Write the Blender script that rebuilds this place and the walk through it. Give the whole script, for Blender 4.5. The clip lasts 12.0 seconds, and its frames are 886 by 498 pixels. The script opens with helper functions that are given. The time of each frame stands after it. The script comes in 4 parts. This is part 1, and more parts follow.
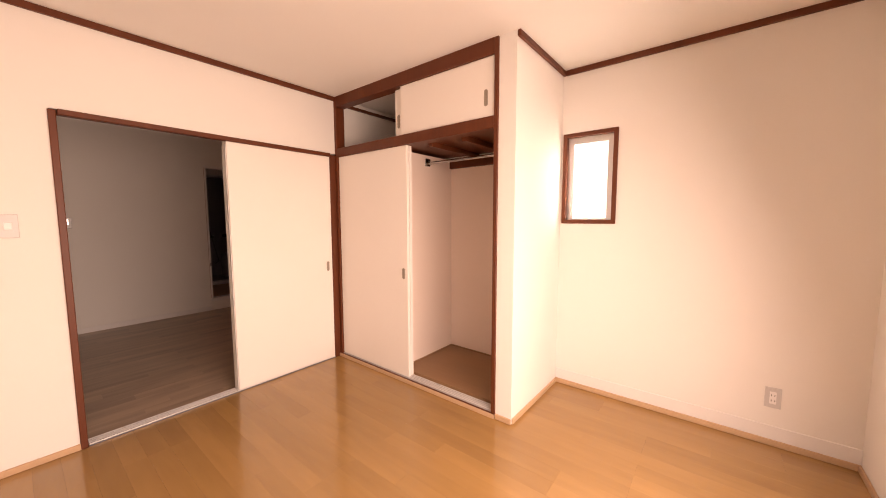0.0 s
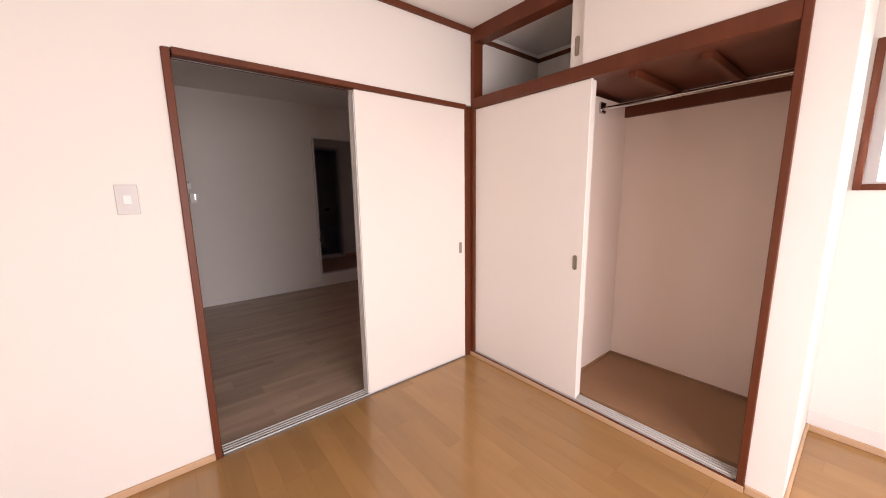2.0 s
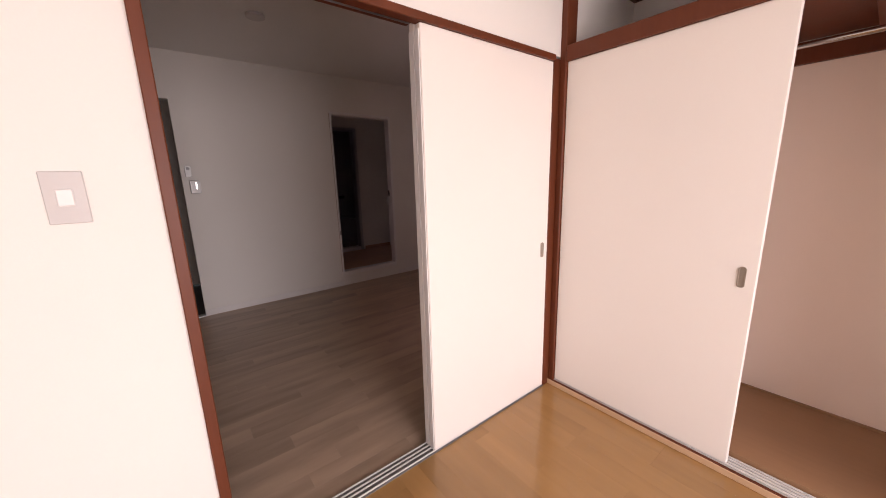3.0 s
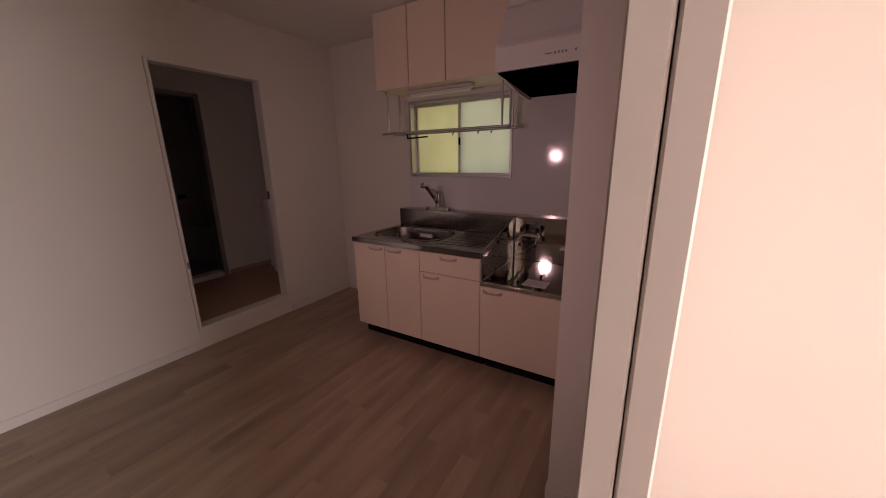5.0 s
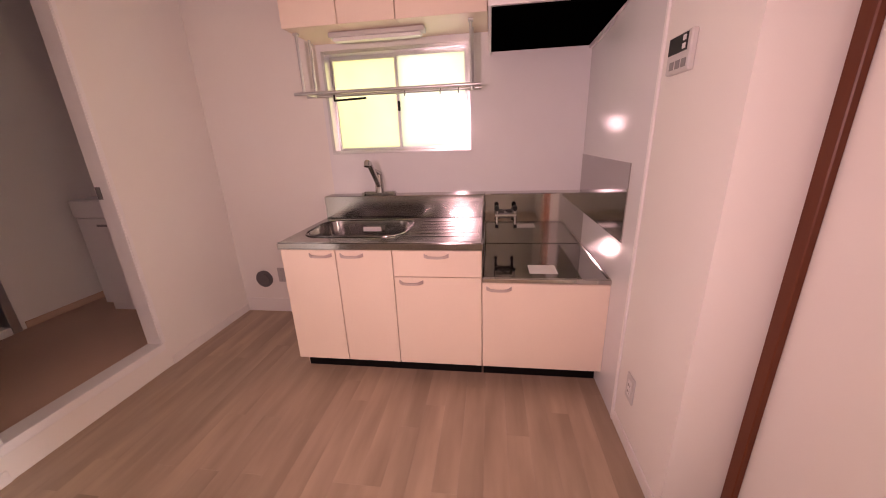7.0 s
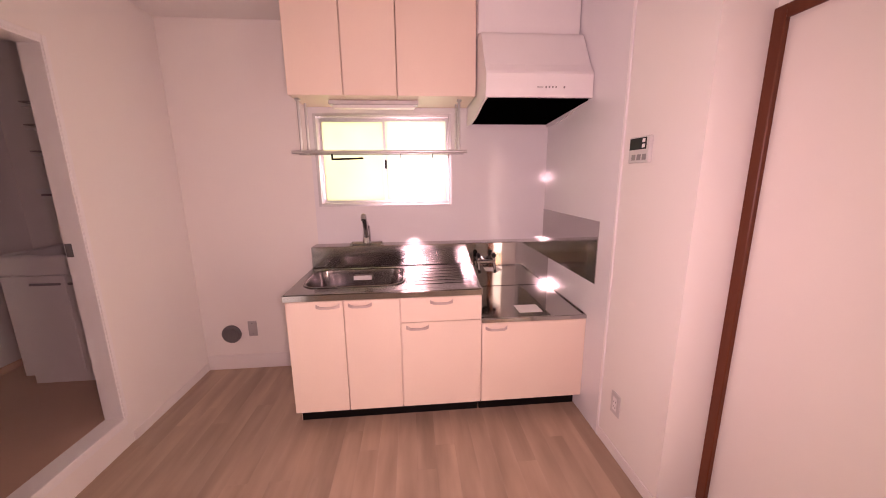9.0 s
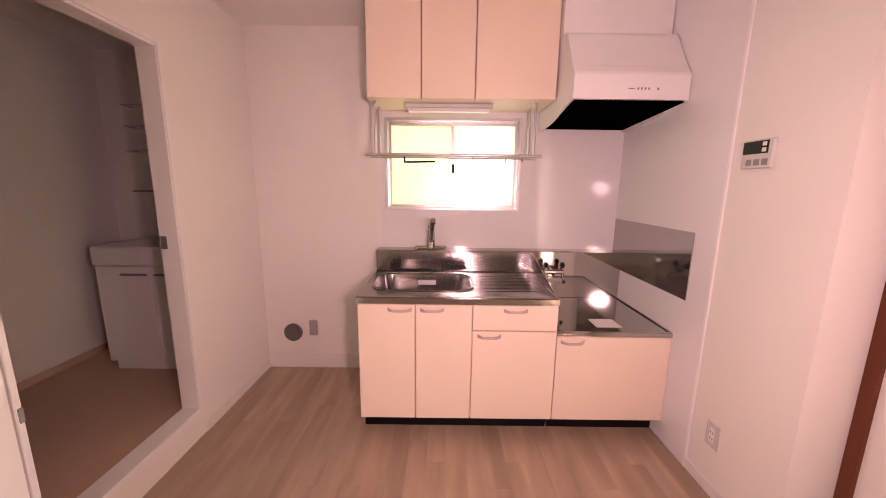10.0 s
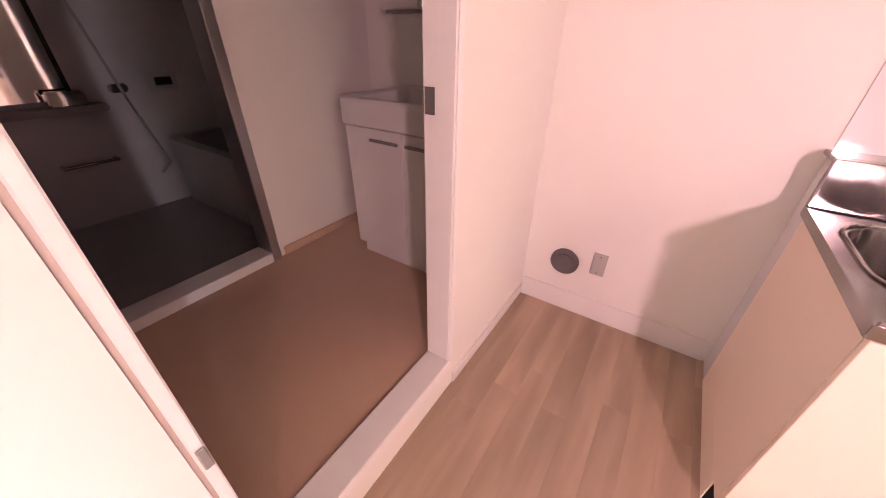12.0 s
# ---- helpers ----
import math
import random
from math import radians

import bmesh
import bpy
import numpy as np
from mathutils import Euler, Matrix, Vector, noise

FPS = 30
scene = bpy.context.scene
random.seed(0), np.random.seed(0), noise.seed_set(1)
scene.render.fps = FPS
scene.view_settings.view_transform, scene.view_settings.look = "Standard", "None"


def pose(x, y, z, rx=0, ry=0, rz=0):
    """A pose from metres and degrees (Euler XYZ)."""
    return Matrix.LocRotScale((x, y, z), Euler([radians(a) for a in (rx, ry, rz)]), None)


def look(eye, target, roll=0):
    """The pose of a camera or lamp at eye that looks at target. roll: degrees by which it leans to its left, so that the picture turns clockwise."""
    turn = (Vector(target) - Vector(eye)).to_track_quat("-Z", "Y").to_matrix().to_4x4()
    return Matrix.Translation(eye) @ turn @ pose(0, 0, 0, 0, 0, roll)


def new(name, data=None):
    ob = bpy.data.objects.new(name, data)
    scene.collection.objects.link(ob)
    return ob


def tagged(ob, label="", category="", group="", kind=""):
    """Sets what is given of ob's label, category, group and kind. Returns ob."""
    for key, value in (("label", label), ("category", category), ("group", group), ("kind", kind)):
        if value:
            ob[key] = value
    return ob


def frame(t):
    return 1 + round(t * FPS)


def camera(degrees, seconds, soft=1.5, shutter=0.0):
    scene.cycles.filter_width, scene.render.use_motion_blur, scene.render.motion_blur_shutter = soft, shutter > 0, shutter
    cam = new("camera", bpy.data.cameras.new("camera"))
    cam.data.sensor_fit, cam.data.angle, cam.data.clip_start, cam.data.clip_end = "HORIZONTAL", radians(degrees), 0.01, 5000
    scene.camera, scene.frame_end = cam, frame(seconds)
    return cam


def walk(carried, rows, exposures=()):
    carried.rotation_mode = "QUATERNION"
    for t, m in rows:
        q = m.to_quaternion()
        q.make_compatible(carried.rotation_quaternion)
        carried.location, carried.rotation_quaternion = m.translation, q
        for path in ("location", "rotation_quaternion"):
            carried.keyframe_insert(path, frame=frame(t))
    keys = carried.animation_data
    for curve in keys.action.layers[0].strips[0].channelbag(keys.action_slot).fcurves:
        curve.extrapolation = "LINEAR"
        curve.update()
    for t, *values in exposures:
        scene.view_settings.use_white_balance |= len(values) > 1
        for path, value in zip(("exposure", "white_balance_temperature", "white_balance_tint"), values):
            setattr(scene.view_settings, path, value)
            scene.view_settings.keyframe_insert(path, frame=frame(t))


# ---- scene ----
cam = camera(104.1, 12.0, soft=1.0)

PATH = [
    (0, (-1.877, -2.742, 1.295), (-0.323, -1.496, 1.116), -0.1),
    (0.5, (-1.874, -2.716, 1.291), (-0.364, -1.419, 1.101), 0.4),
    (1, (-1.886, -2.511, 1.265), (-0.455, -1.131, 1.04), 0.3),
    (1.5, (-1.888, -2.193, 1.273), (-0.554, -0.729, 0.994), -0.2),
    (2, (-1.784, -1.871, 1.272), (-0.547, -0.334, 0.945), -0.8),
    (2.5, (-1.737, -1.507, 1.284), (-0.561, 0.064, 0.898), -1.6),
    (4.5, (-1.414, -0.21, 1.28), (0.094, 1.006, 0.782), -1.5),
    (5, (-1.239, 0.033, 1.349), (0.417, 1.039, 0.853), -0.9),
    (5.5, (-1.096, 0.189, 1.341), (0.674, 0.977, 0.846), -0.7),
    (6, (-1.027, 0.335, 1.332), (0.807, 0.936, 0.808), -1.1),
    (6.5, (-1.006, 0.603, 1.306), (0.865, 1.029, 0.742), -1.9),
    (8.5, (-1.104, 1.207, 1.286), (0.809, 1.091, 0.714), -0.6),
    (9, (-1.199, 1.257, 1.401), (0.752, 1.085, 0.999), -0.6),
    (9.5, (-1.225, 1.373, 1.401), (0.745, 1.221, 1.091), -0.2),
    (10, (-1.134, 1.496, 1.368), (0.835, 1.496, 1.019), 0.7),
    (10.5, (-0.906, 1.663, 1.357), (1.005, 1.973, 0.853), 1.1),
    (11, (-0.696, 1.907, 1.308), (1.08, 2.528, 0.63), 0.8),
    (11.5, (-0.447, 2.132, 1.267), (1.166, 2.934, 0.399), 1.2),
    (12, (-0.201, 2.341, 1.223), (1.224, 3.271, 0.171), 0.8),
]
walk(cam, [(t, look(eye, target, roll)) for t, eye, target, roll in PATH],
     exposures=[(0, 0.0, 8500, 31), (1.0, 0.0, 7150, 23), (1.6, 0.05, 6600, 20), (2.0, 0.1, 6100, 16), (2.5, 0.15, 6000, 17), (4.3, 0.3, 6600, 20), (4.6, 0.35, 6600, 20),
                (5.0, 0.45, 6600, 23), (5.5, 0.95, 5900, 14), (6.0, 1.85, 6200, 18), (6.5, 2.35, 6400, 22), (8.5, 2.8, 6900, 28), (9.0, 2.85, 6450, 30), (9.5, 2.8, 6550, 32),
                (10.0, 2.85, 6750, 27), (10.5, 2.95, 6400, 27), (11.0, 3.2, 6050, 21), (11.5, 3.55, 6200, 25), (12, 3.75, 6400, 30)])


# ---- world and lights ----
world = bpy.data.worlds.new("sky")
scene.world = world
world.use_nodes = True
sky = world.node_tree.nodes.new("ShaderNodeTexSky")
sky.sky_type, sky.sun_disc = "NISHITA", False
sky.sun_elevation, sky.sun_rotation = radians(50), radians(200)
world.node_tree.links.new(sky.outputs[0], world.node_tree.nodes["Background"].inputs[0])
world.node_tree.nodes["Background"].inputs[1].default_value = 0.1


def area_lamp(name, m, sx, sy, watts, colour):
    d = bpy.data.lights.new(name, "AREA")
    d.shape, d.size, d.size_y, d.energy, d.color = "RECTANGLE", sx, sy, watts, colour
    ob = new(name, d)
    ob.matrix_world = m
    return ob


# daylight in the balcony window of the room, in its small window and in the kitchen window
area_lamp("balcony_daylight", look((-1.15, -3.385, 1.0), (-1.2, 0, -0.35)), 1.78, 1.75, 84, (1.0, 0.885, 0.81)).data.spread = radians(165)
area_lamp("small_window_daylight", look((0.86, -1.97, 1.575), (0, -1.97, 1.575)), 0.34, 0.6, 18, (1.0, 0.97, 0.92)).data.spread = radians(130)
area_lamp("kitchen_window_daylight", look((1.44, 1.435, 1.53), (0, 1.435, 1.53)), 0.9, 0.58, 0.55, (1.0, 0.97, 0.76))
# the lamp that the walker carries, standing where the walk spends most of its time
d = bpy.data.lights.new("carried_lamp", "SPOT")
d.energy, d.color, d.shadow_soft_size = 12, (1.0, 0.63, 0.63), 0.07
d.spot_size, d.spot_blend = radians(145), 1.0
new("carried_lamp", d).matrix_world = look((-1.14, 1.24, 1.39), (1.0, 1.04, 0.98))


# ---- materials ----
def material(name, colour, rough=0.5, metal=0.0, var=0.08, scale=6.0, fine=90.0, bump=0.05, stretch=(1, 1, 1), each=0.0, spec=0.5, coat=0.0, vein=0.0, dist=0.002):
    """Principled surface with a broad and a fine variation of its colour, gloss and relief, in metres."""
    m = bpy.data.materials.new(name)
    m.use_nodes = True
    n, l = m.node_tree.nodes, m.node_tree.links
    b = n["Principled BSDF"]
    b.inputs["Roughness"].default_value, b.inputs["Metallic"].default_value = rough, metal
    b.inputs["Specular IOR Level"].default_value = spec
    b.inputs["Coat Weight"].default_value, b.inputs["Coat Roughness"].default_value = coat, 0.12
    co, mp = n.new("ShaderNodeTexCoord"), n.new("ShaderNodeMapping")
    info = n.new("ShaderNodeObjectInfo")
    mp.inputs["Scale"].default_value = stretch
    l.new(co.outputs["Object"], mp.inputs["Vector"])
    shift = n.new("ShaderNodeVectorMath")
    shift.operation = "SCALE"
    shift.inputs[0].default_value = (37.0, 19.0, 11.0)
    l.new(info.outputs["Random"], shift.inputs["Scale"])
    l.new(shift.outputs[0], mp.inputs["Location"])
    a, f = n.new("ShaderNodeTexNoise"), n.new("ShaderNodeTexNoise")
    for t, s, dt in ((a, scale, 3.0), (f, fine, 4.0)):
        t.inputs["Scale"].default_value, t.inputs["Detail"].default_value = s, dt
        l.new(mp.outputs[0], t.inputs["Vector"])
    mix = n.new("ShaderNodeMath")
    mix.operation = "MULTIPLY_ADD"
    l.new(f.outputs[0], mix.inputs[0])
    mix.inputs[1].default_value = 0.5 + vein
    l.new(a.outputs[0], mix.inputs[2])
    add = n.new("ShaderNodeMath")
    add.operation = "MULTIPLY_ADD"
    l.new(info.outputs["Random"], add.inputs[0])
    add.inputs[1].default_value = each
    l.new(mix.outputs[0], add.inputs[2])
    ramp = n.new("ShaderNodeMapRange")
    ramp.inputs["From Min"].default_value, ramp.inputs["From Max"].default_value = 0.3, 1.2 + vein * 0.5 + each
    ramp.inputs["To Min"].default_value, ramp.inputs["To Max"].default_value = 1 - var, 1 + var
    l.new(add.outputs[0], ramp.inputs[0])
    tint = n.new("ShaderNodeVectorMath")
    tint.operation = "SCALE"
    tint.inputs[0].default_value = colour
    l.new(ramp.outputs[0], tint.inputs["Scale"])
    l.new(tint.outputs[0], b.inputs["Base Color"])
    r = n.new("ShaderNodeMapRange")
    r.inputs["To Min"].default_value, r.inputs["To Max"].default_value = max(rough - 0.06, 0.02), min(rough + 0.06, 1)
    l.new(a.outputs[0], r.inputs[0])
    l.new(r.outputs[0], b.inputs["Roughness"])
    if bump:
        bp = n.new("ShaderNodeBump")
        bp.inputs["Strength"].default_value, bp.inputs["Distance"].default_value = bump, dist
        l.new(f.outputs[0], bp.inputs["Height"])
        l.new(bp.outputs[0], b.inputs["Normal"])
    return m


def frosted(name, colour):
    """Patterned obscure glass: light comes through it scattered."""
    m = bpy.data.materials.new(name)
    m.use_nodes = True
    n, l = m.node_tree.nodes, m.node_tree.links
    tr, gl, mx = n.new("ShaderNodeBsdfTranslucent"), n.new("ShaderNodeBsdfGlossy"), n.new("ShaderNodeMixShader")
    no = n.new("ShaderNodeTexNoise")
    no.inputs["Scale"].default_value = 3.0
    rp = n.new("ShaderNodeMapRange")
    rp.inputs["To Min"].default_value, rp.inputs["To Max"].default_value = 0.8, 1.1
    tn = n.new("ShaderNodeVectorMath")
    tn.operation = "SCALE"
    tn.inputs[0].default_value = colour
    l.new(n.new("ShaderNodeTexCoord").outputs["Object"], no.inputs["Vector"])
    l.new(no.outputs[0], rp.inputs[0])
    l.new(rp.outputs[0], tn.inputs["Scale"])
    l.new(tn.outputs[0], tr.inputs["Color"])
    gl.inputs["Roughness"].default_value = 0.25
    mx.inputs[0].default_value = 0.06
    l.new(tr.outputs[0], mx.inputs[1])
    l.new(gl.outputs[0], mx.inputs[2])
    l.new(mx.outputs[0], n["Material Output"].inputs["Surface"])
    return m


WALLPAPER = material("wallpaper", (0.80, 0.77, 0.73), 0.75, var=0.02, scale=2.0, fine=260, bump=0.12, dist=0.0015)
CEILING = material("ceiling_paper", (0.80, 0.78, 0.75), 0.8, var=0.02, scale=1.5, fine=200, bump=0.12)
DARKWOOD = material("brown_stained_wood", (0.118, 0.031, 0.012), 0.42, spec=0.3, var=0.25, scale=8, fine=60, bump=0.1, stretch=(1, 1, 0.12))
FUSUMA = material("door_paper", (0.82, 0.77, 0.72), 0.5, var=0.02, scale=2, fine=300, bump=0.05)
# copy of the wallpaper with warm bounced light put into its colour
BOUNCEPAPER = material("wallpaper_warm_bounce", (0.82, 0.69, 0.61), 0.75, var=0.03, scale=2, fine=260, bump=0.1, dist=0.0015)
OAK = material("oak_floorboard", (0.35, 0.195, 0.072), 0.18, var=0.24, scale=5, fine=26, bump=0.03, stretch=(1, 0.14, 1), each=0.30, coat=0.3)
VINYL = material("greyed_wood_vinyl", (0.345, 0.252, 0.182), 0.34, var=0.62, scale=5, fine=11, bump=0.05, stretch=(0.16, 1, 1), each=0.10, vein=0.6)
SUBFLOOR = material("dark_joint", (0.12, 0.07, 0.04), 0.7)
BEIGE = material("beige_wood_trim", (0.55, 0.36, 0.22), 0.45, var=0.1, stretch=(1, 1, 1))
PLY = material("closet_plywood", (0.30, 0.165, 0.085), 0.5, var=0.12, scale=3, fine=40, stretch=(1, 0.15, 1))
WHITE = material("white_paint", (0.80, 0.78, 0.77), 0.38, var=0.02, bump=0.02)
SKIRT = material("white_skirting", (0.78, 0.75, 0.73), 0.4, var=0.03, bump=0.02)
ALU = material("aluminium", (0.62, 0.62, 0.63), 0.32, 1.0, var=0.06, bump=0.0)
STEEL = material("brushed_steel", (0.36, 0.345, 0.335), 0.15, 1.0, var=0.03, scale=2, fine=14, bump=0, stretch=(1, 0.06, 1))
POLISHED = material("polished_steel", (0.50, 0.485, 0.47), 0.045, 1.0, var=0.05, scale=2, fine=120, bump=0.004)
CHROME = material("chrome", (0.5, 0.49, 0.49), 0.08, 1.0, var=0.03, bump=0)
CREAM = material("cream_laminate", (0.84, 0.70, 0.58), 0.40, var=0.03, scale=3, fine=120, bump=0.03)
GLOSSY = material("glossy_kitchen_panel", (0.78, 0.77, 0.78), 0.09, var=0.02, bump=0.0)
PLASTIC = material("white_plastic", (0.57, 0.55, 0.54), 0.3, var=0.02, bump=0)
PULL = material("dull_bronze_pull", (0.34, 0.29, 0.24), 0.4, 0.5, var=0.08, bump=0)
HANDLE = material("greyed_pink_handle", (0.52, 0.42, 0.38), 0.35, var=0.05, bump=0)
BLACK = material("black_plastic", (0.005, 0.005, 0.005), 0.45, var=0.2, bump=0.02, spec=0.15)
TAN = material("tan_vinyl_sheet", (0.57, 0.385, 0.285), 0.5, var=0.06, scale=4, fine=150, bump=0.05)
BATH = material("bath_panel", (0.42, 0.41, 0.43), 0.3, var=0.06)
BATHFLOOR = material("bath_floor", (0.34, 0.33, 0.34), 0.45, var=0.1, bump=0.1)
GREY = material("grey_plastic", (0.25, 0.24, 0.24), 0.4, var=0.05)
DARKGREY = material("dark_grey_plastic", (0.13, 0.12, 0.12), 0.5, var=0.2)
PALEGREY = material("pale_grey_plastic", (0.42, 0.40, 0.39), 0.4, var=0.05)
FILTER = material("greasy_black_filter", (0.0012, 0.0012, 0.0012), 0.7, var=0.2, bump=0, spec=0.0)
LCD = material("dark_display", (0.008, 0.009, 0.009), 0.3, var=0.05, bump=0, spec=0.2)
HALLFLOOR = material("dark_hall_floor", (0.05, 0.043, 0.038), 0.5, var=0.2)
FROST_K = frosted("obscure_glass_pale", (0.88, 0.865, 0.70))
FROST_Y = frosted("obscure_glass_yellow", (0.86, 0.81, 0.54))
FROST_A = frosted("obscure_glass", (0.9, 0.9, 0.88))
MIRROR = material("mirror", (0.85, 0.85, 0.85), 0.03, 1.0, var=0.01, bump=0)
RAILMETAL = material("pale_rail_metal", (0.72, 0.70, 0.68), 0.3, 0.2, var=0.05, bump=0)
LABEL = material("white_label", (0.8, 0.78, 0.76), 0.5, var=0.02, bump=0)


# ---- building helpers ----
def bx(bm, x0, x1, y0, y1, z0, z1):
    vs = [bm.verts.new((x, y, z)) for x in sorted((x0, x1)) for y in sorted((y0, y1)) for z in sorted((z0, z1))]
    for q in ((0, 1, 3, 2), (4, 6, 7, 5), (0, 4, 5, 1), (2, 3, 7, 6), (0, 2, 6, 4), (1, 5, 7, 3)):
        bm.faces.new([vs[i] for i in q])
    return bm


def boxes(*list_of_boxes, bevel=0.0, segments=1):
    bm = bmesh.new()
    for b in list_of_boxes:
        bx(bm, *b)
    if bevel:
        bmesh.ops.bevel(bm, geom=bm.edges[:], offset=bevel, segments=segments, affect="EDGES", clamp_overlap=True)
    return bm


def rod(bm, a, b, r, seg=12, r2=None):
    """A round bar from a to b."""
    a, b = Vector(a), Vector(b)
    m = Matrix.Translation((a + b) / 2) @ (b - a).to_track_quat("Z", "Y").to_matrix().to_4x4()
    bmesh.ops.create_cone(bm, cap_ends=True, segments=seg, radius1=r, radius2=r if r2 is None else r2, depth=(b - a).length, matrix=m)
    return bm


def bent(points, r, seg=10):
    """A round bar through the points, with ball joints at the bends."""
    bm = bmesh.new()
    for a, b in zip(points, points[1:]):
        rod(bm, a, b, r, seg)
    for p in points[1:-1]:
        bmesh.ops.create_icosphere(bm, subdivisions=2, radius=r, matrix=Matrix.Translation(p))
    return bm


def prism(profile, axis_from, axis_to, axis="y"):
    """A profile of (x, z) carried along y, or of (y, z) along x."""
    bm = bmesh.new()
    ends = []
    for v in (axis_from, axis_to):
        ends.append([bm.verts.new((p, v, q) if axis == "y" else (v, p, q)) for p, q in profile])
    k = len(profile)
    bm.faces.new(ends[0])
    bm.faces.new(ends[1][::-1])
    for i in range(k):
        bm.faces.new((ends[0][i], ends[1][i], ends[1][(i + 1) % k], ends[0][(i + 1) % k]))
    bmesh.ops.recalc_face_normals(bm, faces=bm.faces[:])
    return bm


def mesh(name, bm, mat, smooth=False):
    me = bpy.data.meshes.new(name)
    bmesh.ops.recalc_face_normals(bm, faces=bm.faces[:])
    bm.to_mesh(me)
    bm.free()
    me.materials.append(mat)
    if smooth:
        me.shade_smooth()
        me.set_sharp_from_angle(angle=radians(35))
    return me


def part(name, bm, mat, parent, label="", smooth=False):
    ob = new(name, mesh(name, bm, mat, smooth))
    ob.parent = parent
    ob.matrix_parent_inverse = parent.matrix_world.inverted()
    return tagged(ob, label)


def single(name, bm, mat, label, category, group="", kind="", smooth=False):
    return tagged(new(name, mesh(name, bm, mat, smooth)), label, category, group, kind)


def thing(name, place, label, category, group="", kind=""):
    ob = new(name)
    ob.location = place
    ob.matrix_world = Matrix.Translation(place)
    ob.empty_display_size = 0.1
    return tagged(ob, label, category, group, kind)


def setting(name, bm, mat, label, category):
    return single(name, bm, mat, label, category, kind="structure")


# ---- plan ----
A_TOP, K_TOP, W_TOP = 2.361, 2.395, 2.30    # ceilings of the room, the kitchen, the washroom
WEST, SOUTH, EAST_A, EAST_K, NORTH = -2.75, -3.37, 0.75, 1.325, 2.815
NB = 2.90                                   # washroom face of the north wall
FUR = 0.266                                 # kitchen face of the thick wall beside the sliding doors

# ---- structure ----
setting("wall_partition", boxes((WEST, -1.715, 0, 0.075, 0, 2.5), (-1.715, 0.0, 0, 0.034, 1.866, 2.5), (-1.715, 0.0, 0.034, 0.075, 1.905, 2.5), (0.0, EAST_A, 0, 0.075, 0, 2.5)), WALLPAPER,
        "white papered wall between the room and the kitchen", "wall")
setting("wall_furring", boxes((-0.066, EAST_K, 0.0752, FUR, 0, 2.5)), WALLPAPER, "thick white papered wall beside the kitchen unit", "wall")
setting("wall_closet_return", boxes((0.0, EAST_A, -1.782, -1.668, 0, 2.5)), WALLPAPER, "white papered side wall of the closet", "wall")
setting("wall_closet_inner", boxes((0.075, EAST_A, -0.74, -0.70, 0.05, 1.83)), BOUNCEPAPER, "papered inner wall of the closet, tinted for warm bounced light", "wall")
w0, w1, wz0, wz1 = -2.170, -1.797, 1.252, 1.908
setting("wall_east", boxes((EAST_A, 0.87, -3.49, w0, 0, 2.5), (EAST_A, 0.87, w1, 0.0, 0, 2.5), (EAST_A, 0.87, w0, w1, 0, wz0), (EAST_A, 0.87, w0, w1, wz1, 2.5)), WALLPAPER,
        "white papered wall with a small window", "wall")
setting("wall_south", boxes((WEST, -2.1, -3.49, SOUTH, 0, 2.5), (-0.2, EAST_A, -3.49, SOUTH, 0, 2.5), (-2.1, -0.2, -3.49, SOUTH, 1.95, 2.5), (-2.1, -0.2, -3.49, SOUTH, 0, 0.06)), WALLPAPER,
        "white papered wall with a balcony window", "wall")
setting("wall_west", boxes((WEST - 0.12, WEST, -3.49, 4.3, 0, 2.5)), WALLPAPER, "plain white papered wall", "wall")
k0, k1, kz0, kz1 = 0.968, 1.905, 1.212, 1.835
setting("wall_kitchen_east", boxes((EAST_K, 1.45, 0.0, k0, 0, 2.5), (EAST_K, 1.45, k1, NB, 0, 2.5), (EAST_K, 1.45, k0, k1, 0, kz0), (EAST_K, 1.45, k0, k1, kz1, 2.5)), WALLPAPER,
        "white papered kitchen wall with a window", "wall")
o0, o1, oz0, oz1 = -0.182, 0.574, 0.155, 2.004
setting("wall_north", boxes((-1.59, o0, NORTH, NB, 0, 2.5), (o1, EAST_K, NORTH, NB, 0, 2.5), (o0, o1, NORTH, NB, oz1, 2.5), (o0, o1, NORTH, NB, 0, oz0 - 0.03),
        (-2.5, -1.59, NORTH, NB, 2.0, 2.5), (WEST, -2.5, NORTH, NB, 0, 2.5)), WALLPAPER, "white papered kitchen wall with a washroom opening", "wall")
setting("floor_room", boxes((WEST, EAST_A, SOUTH, 0.0, -0.1, -0.006)), SUBFLOOR, "dark joints under the oak floorboards", "floor")
setting("floor_kitchen", boxes((WEST, EAST_K, 0.075, NORTH, -0.1, -0.005)), SUBFLOOR, "joints under the greyed wood vinyl", "floor")
setting("ceiling_room", boxes((WEST, EAST_A, SOUTH, 0.0, A_TOP, A_TOP + 0.1)), CEILING, "white papered ceiling", "ceiling")
setting("ceiling_kitchen", boxes((WEST, EAST_K, 0.075, NORTH, K_TOP, K_TOP + 0.1)), CEILING, "white papered kitchen ceiling", "ceiling")

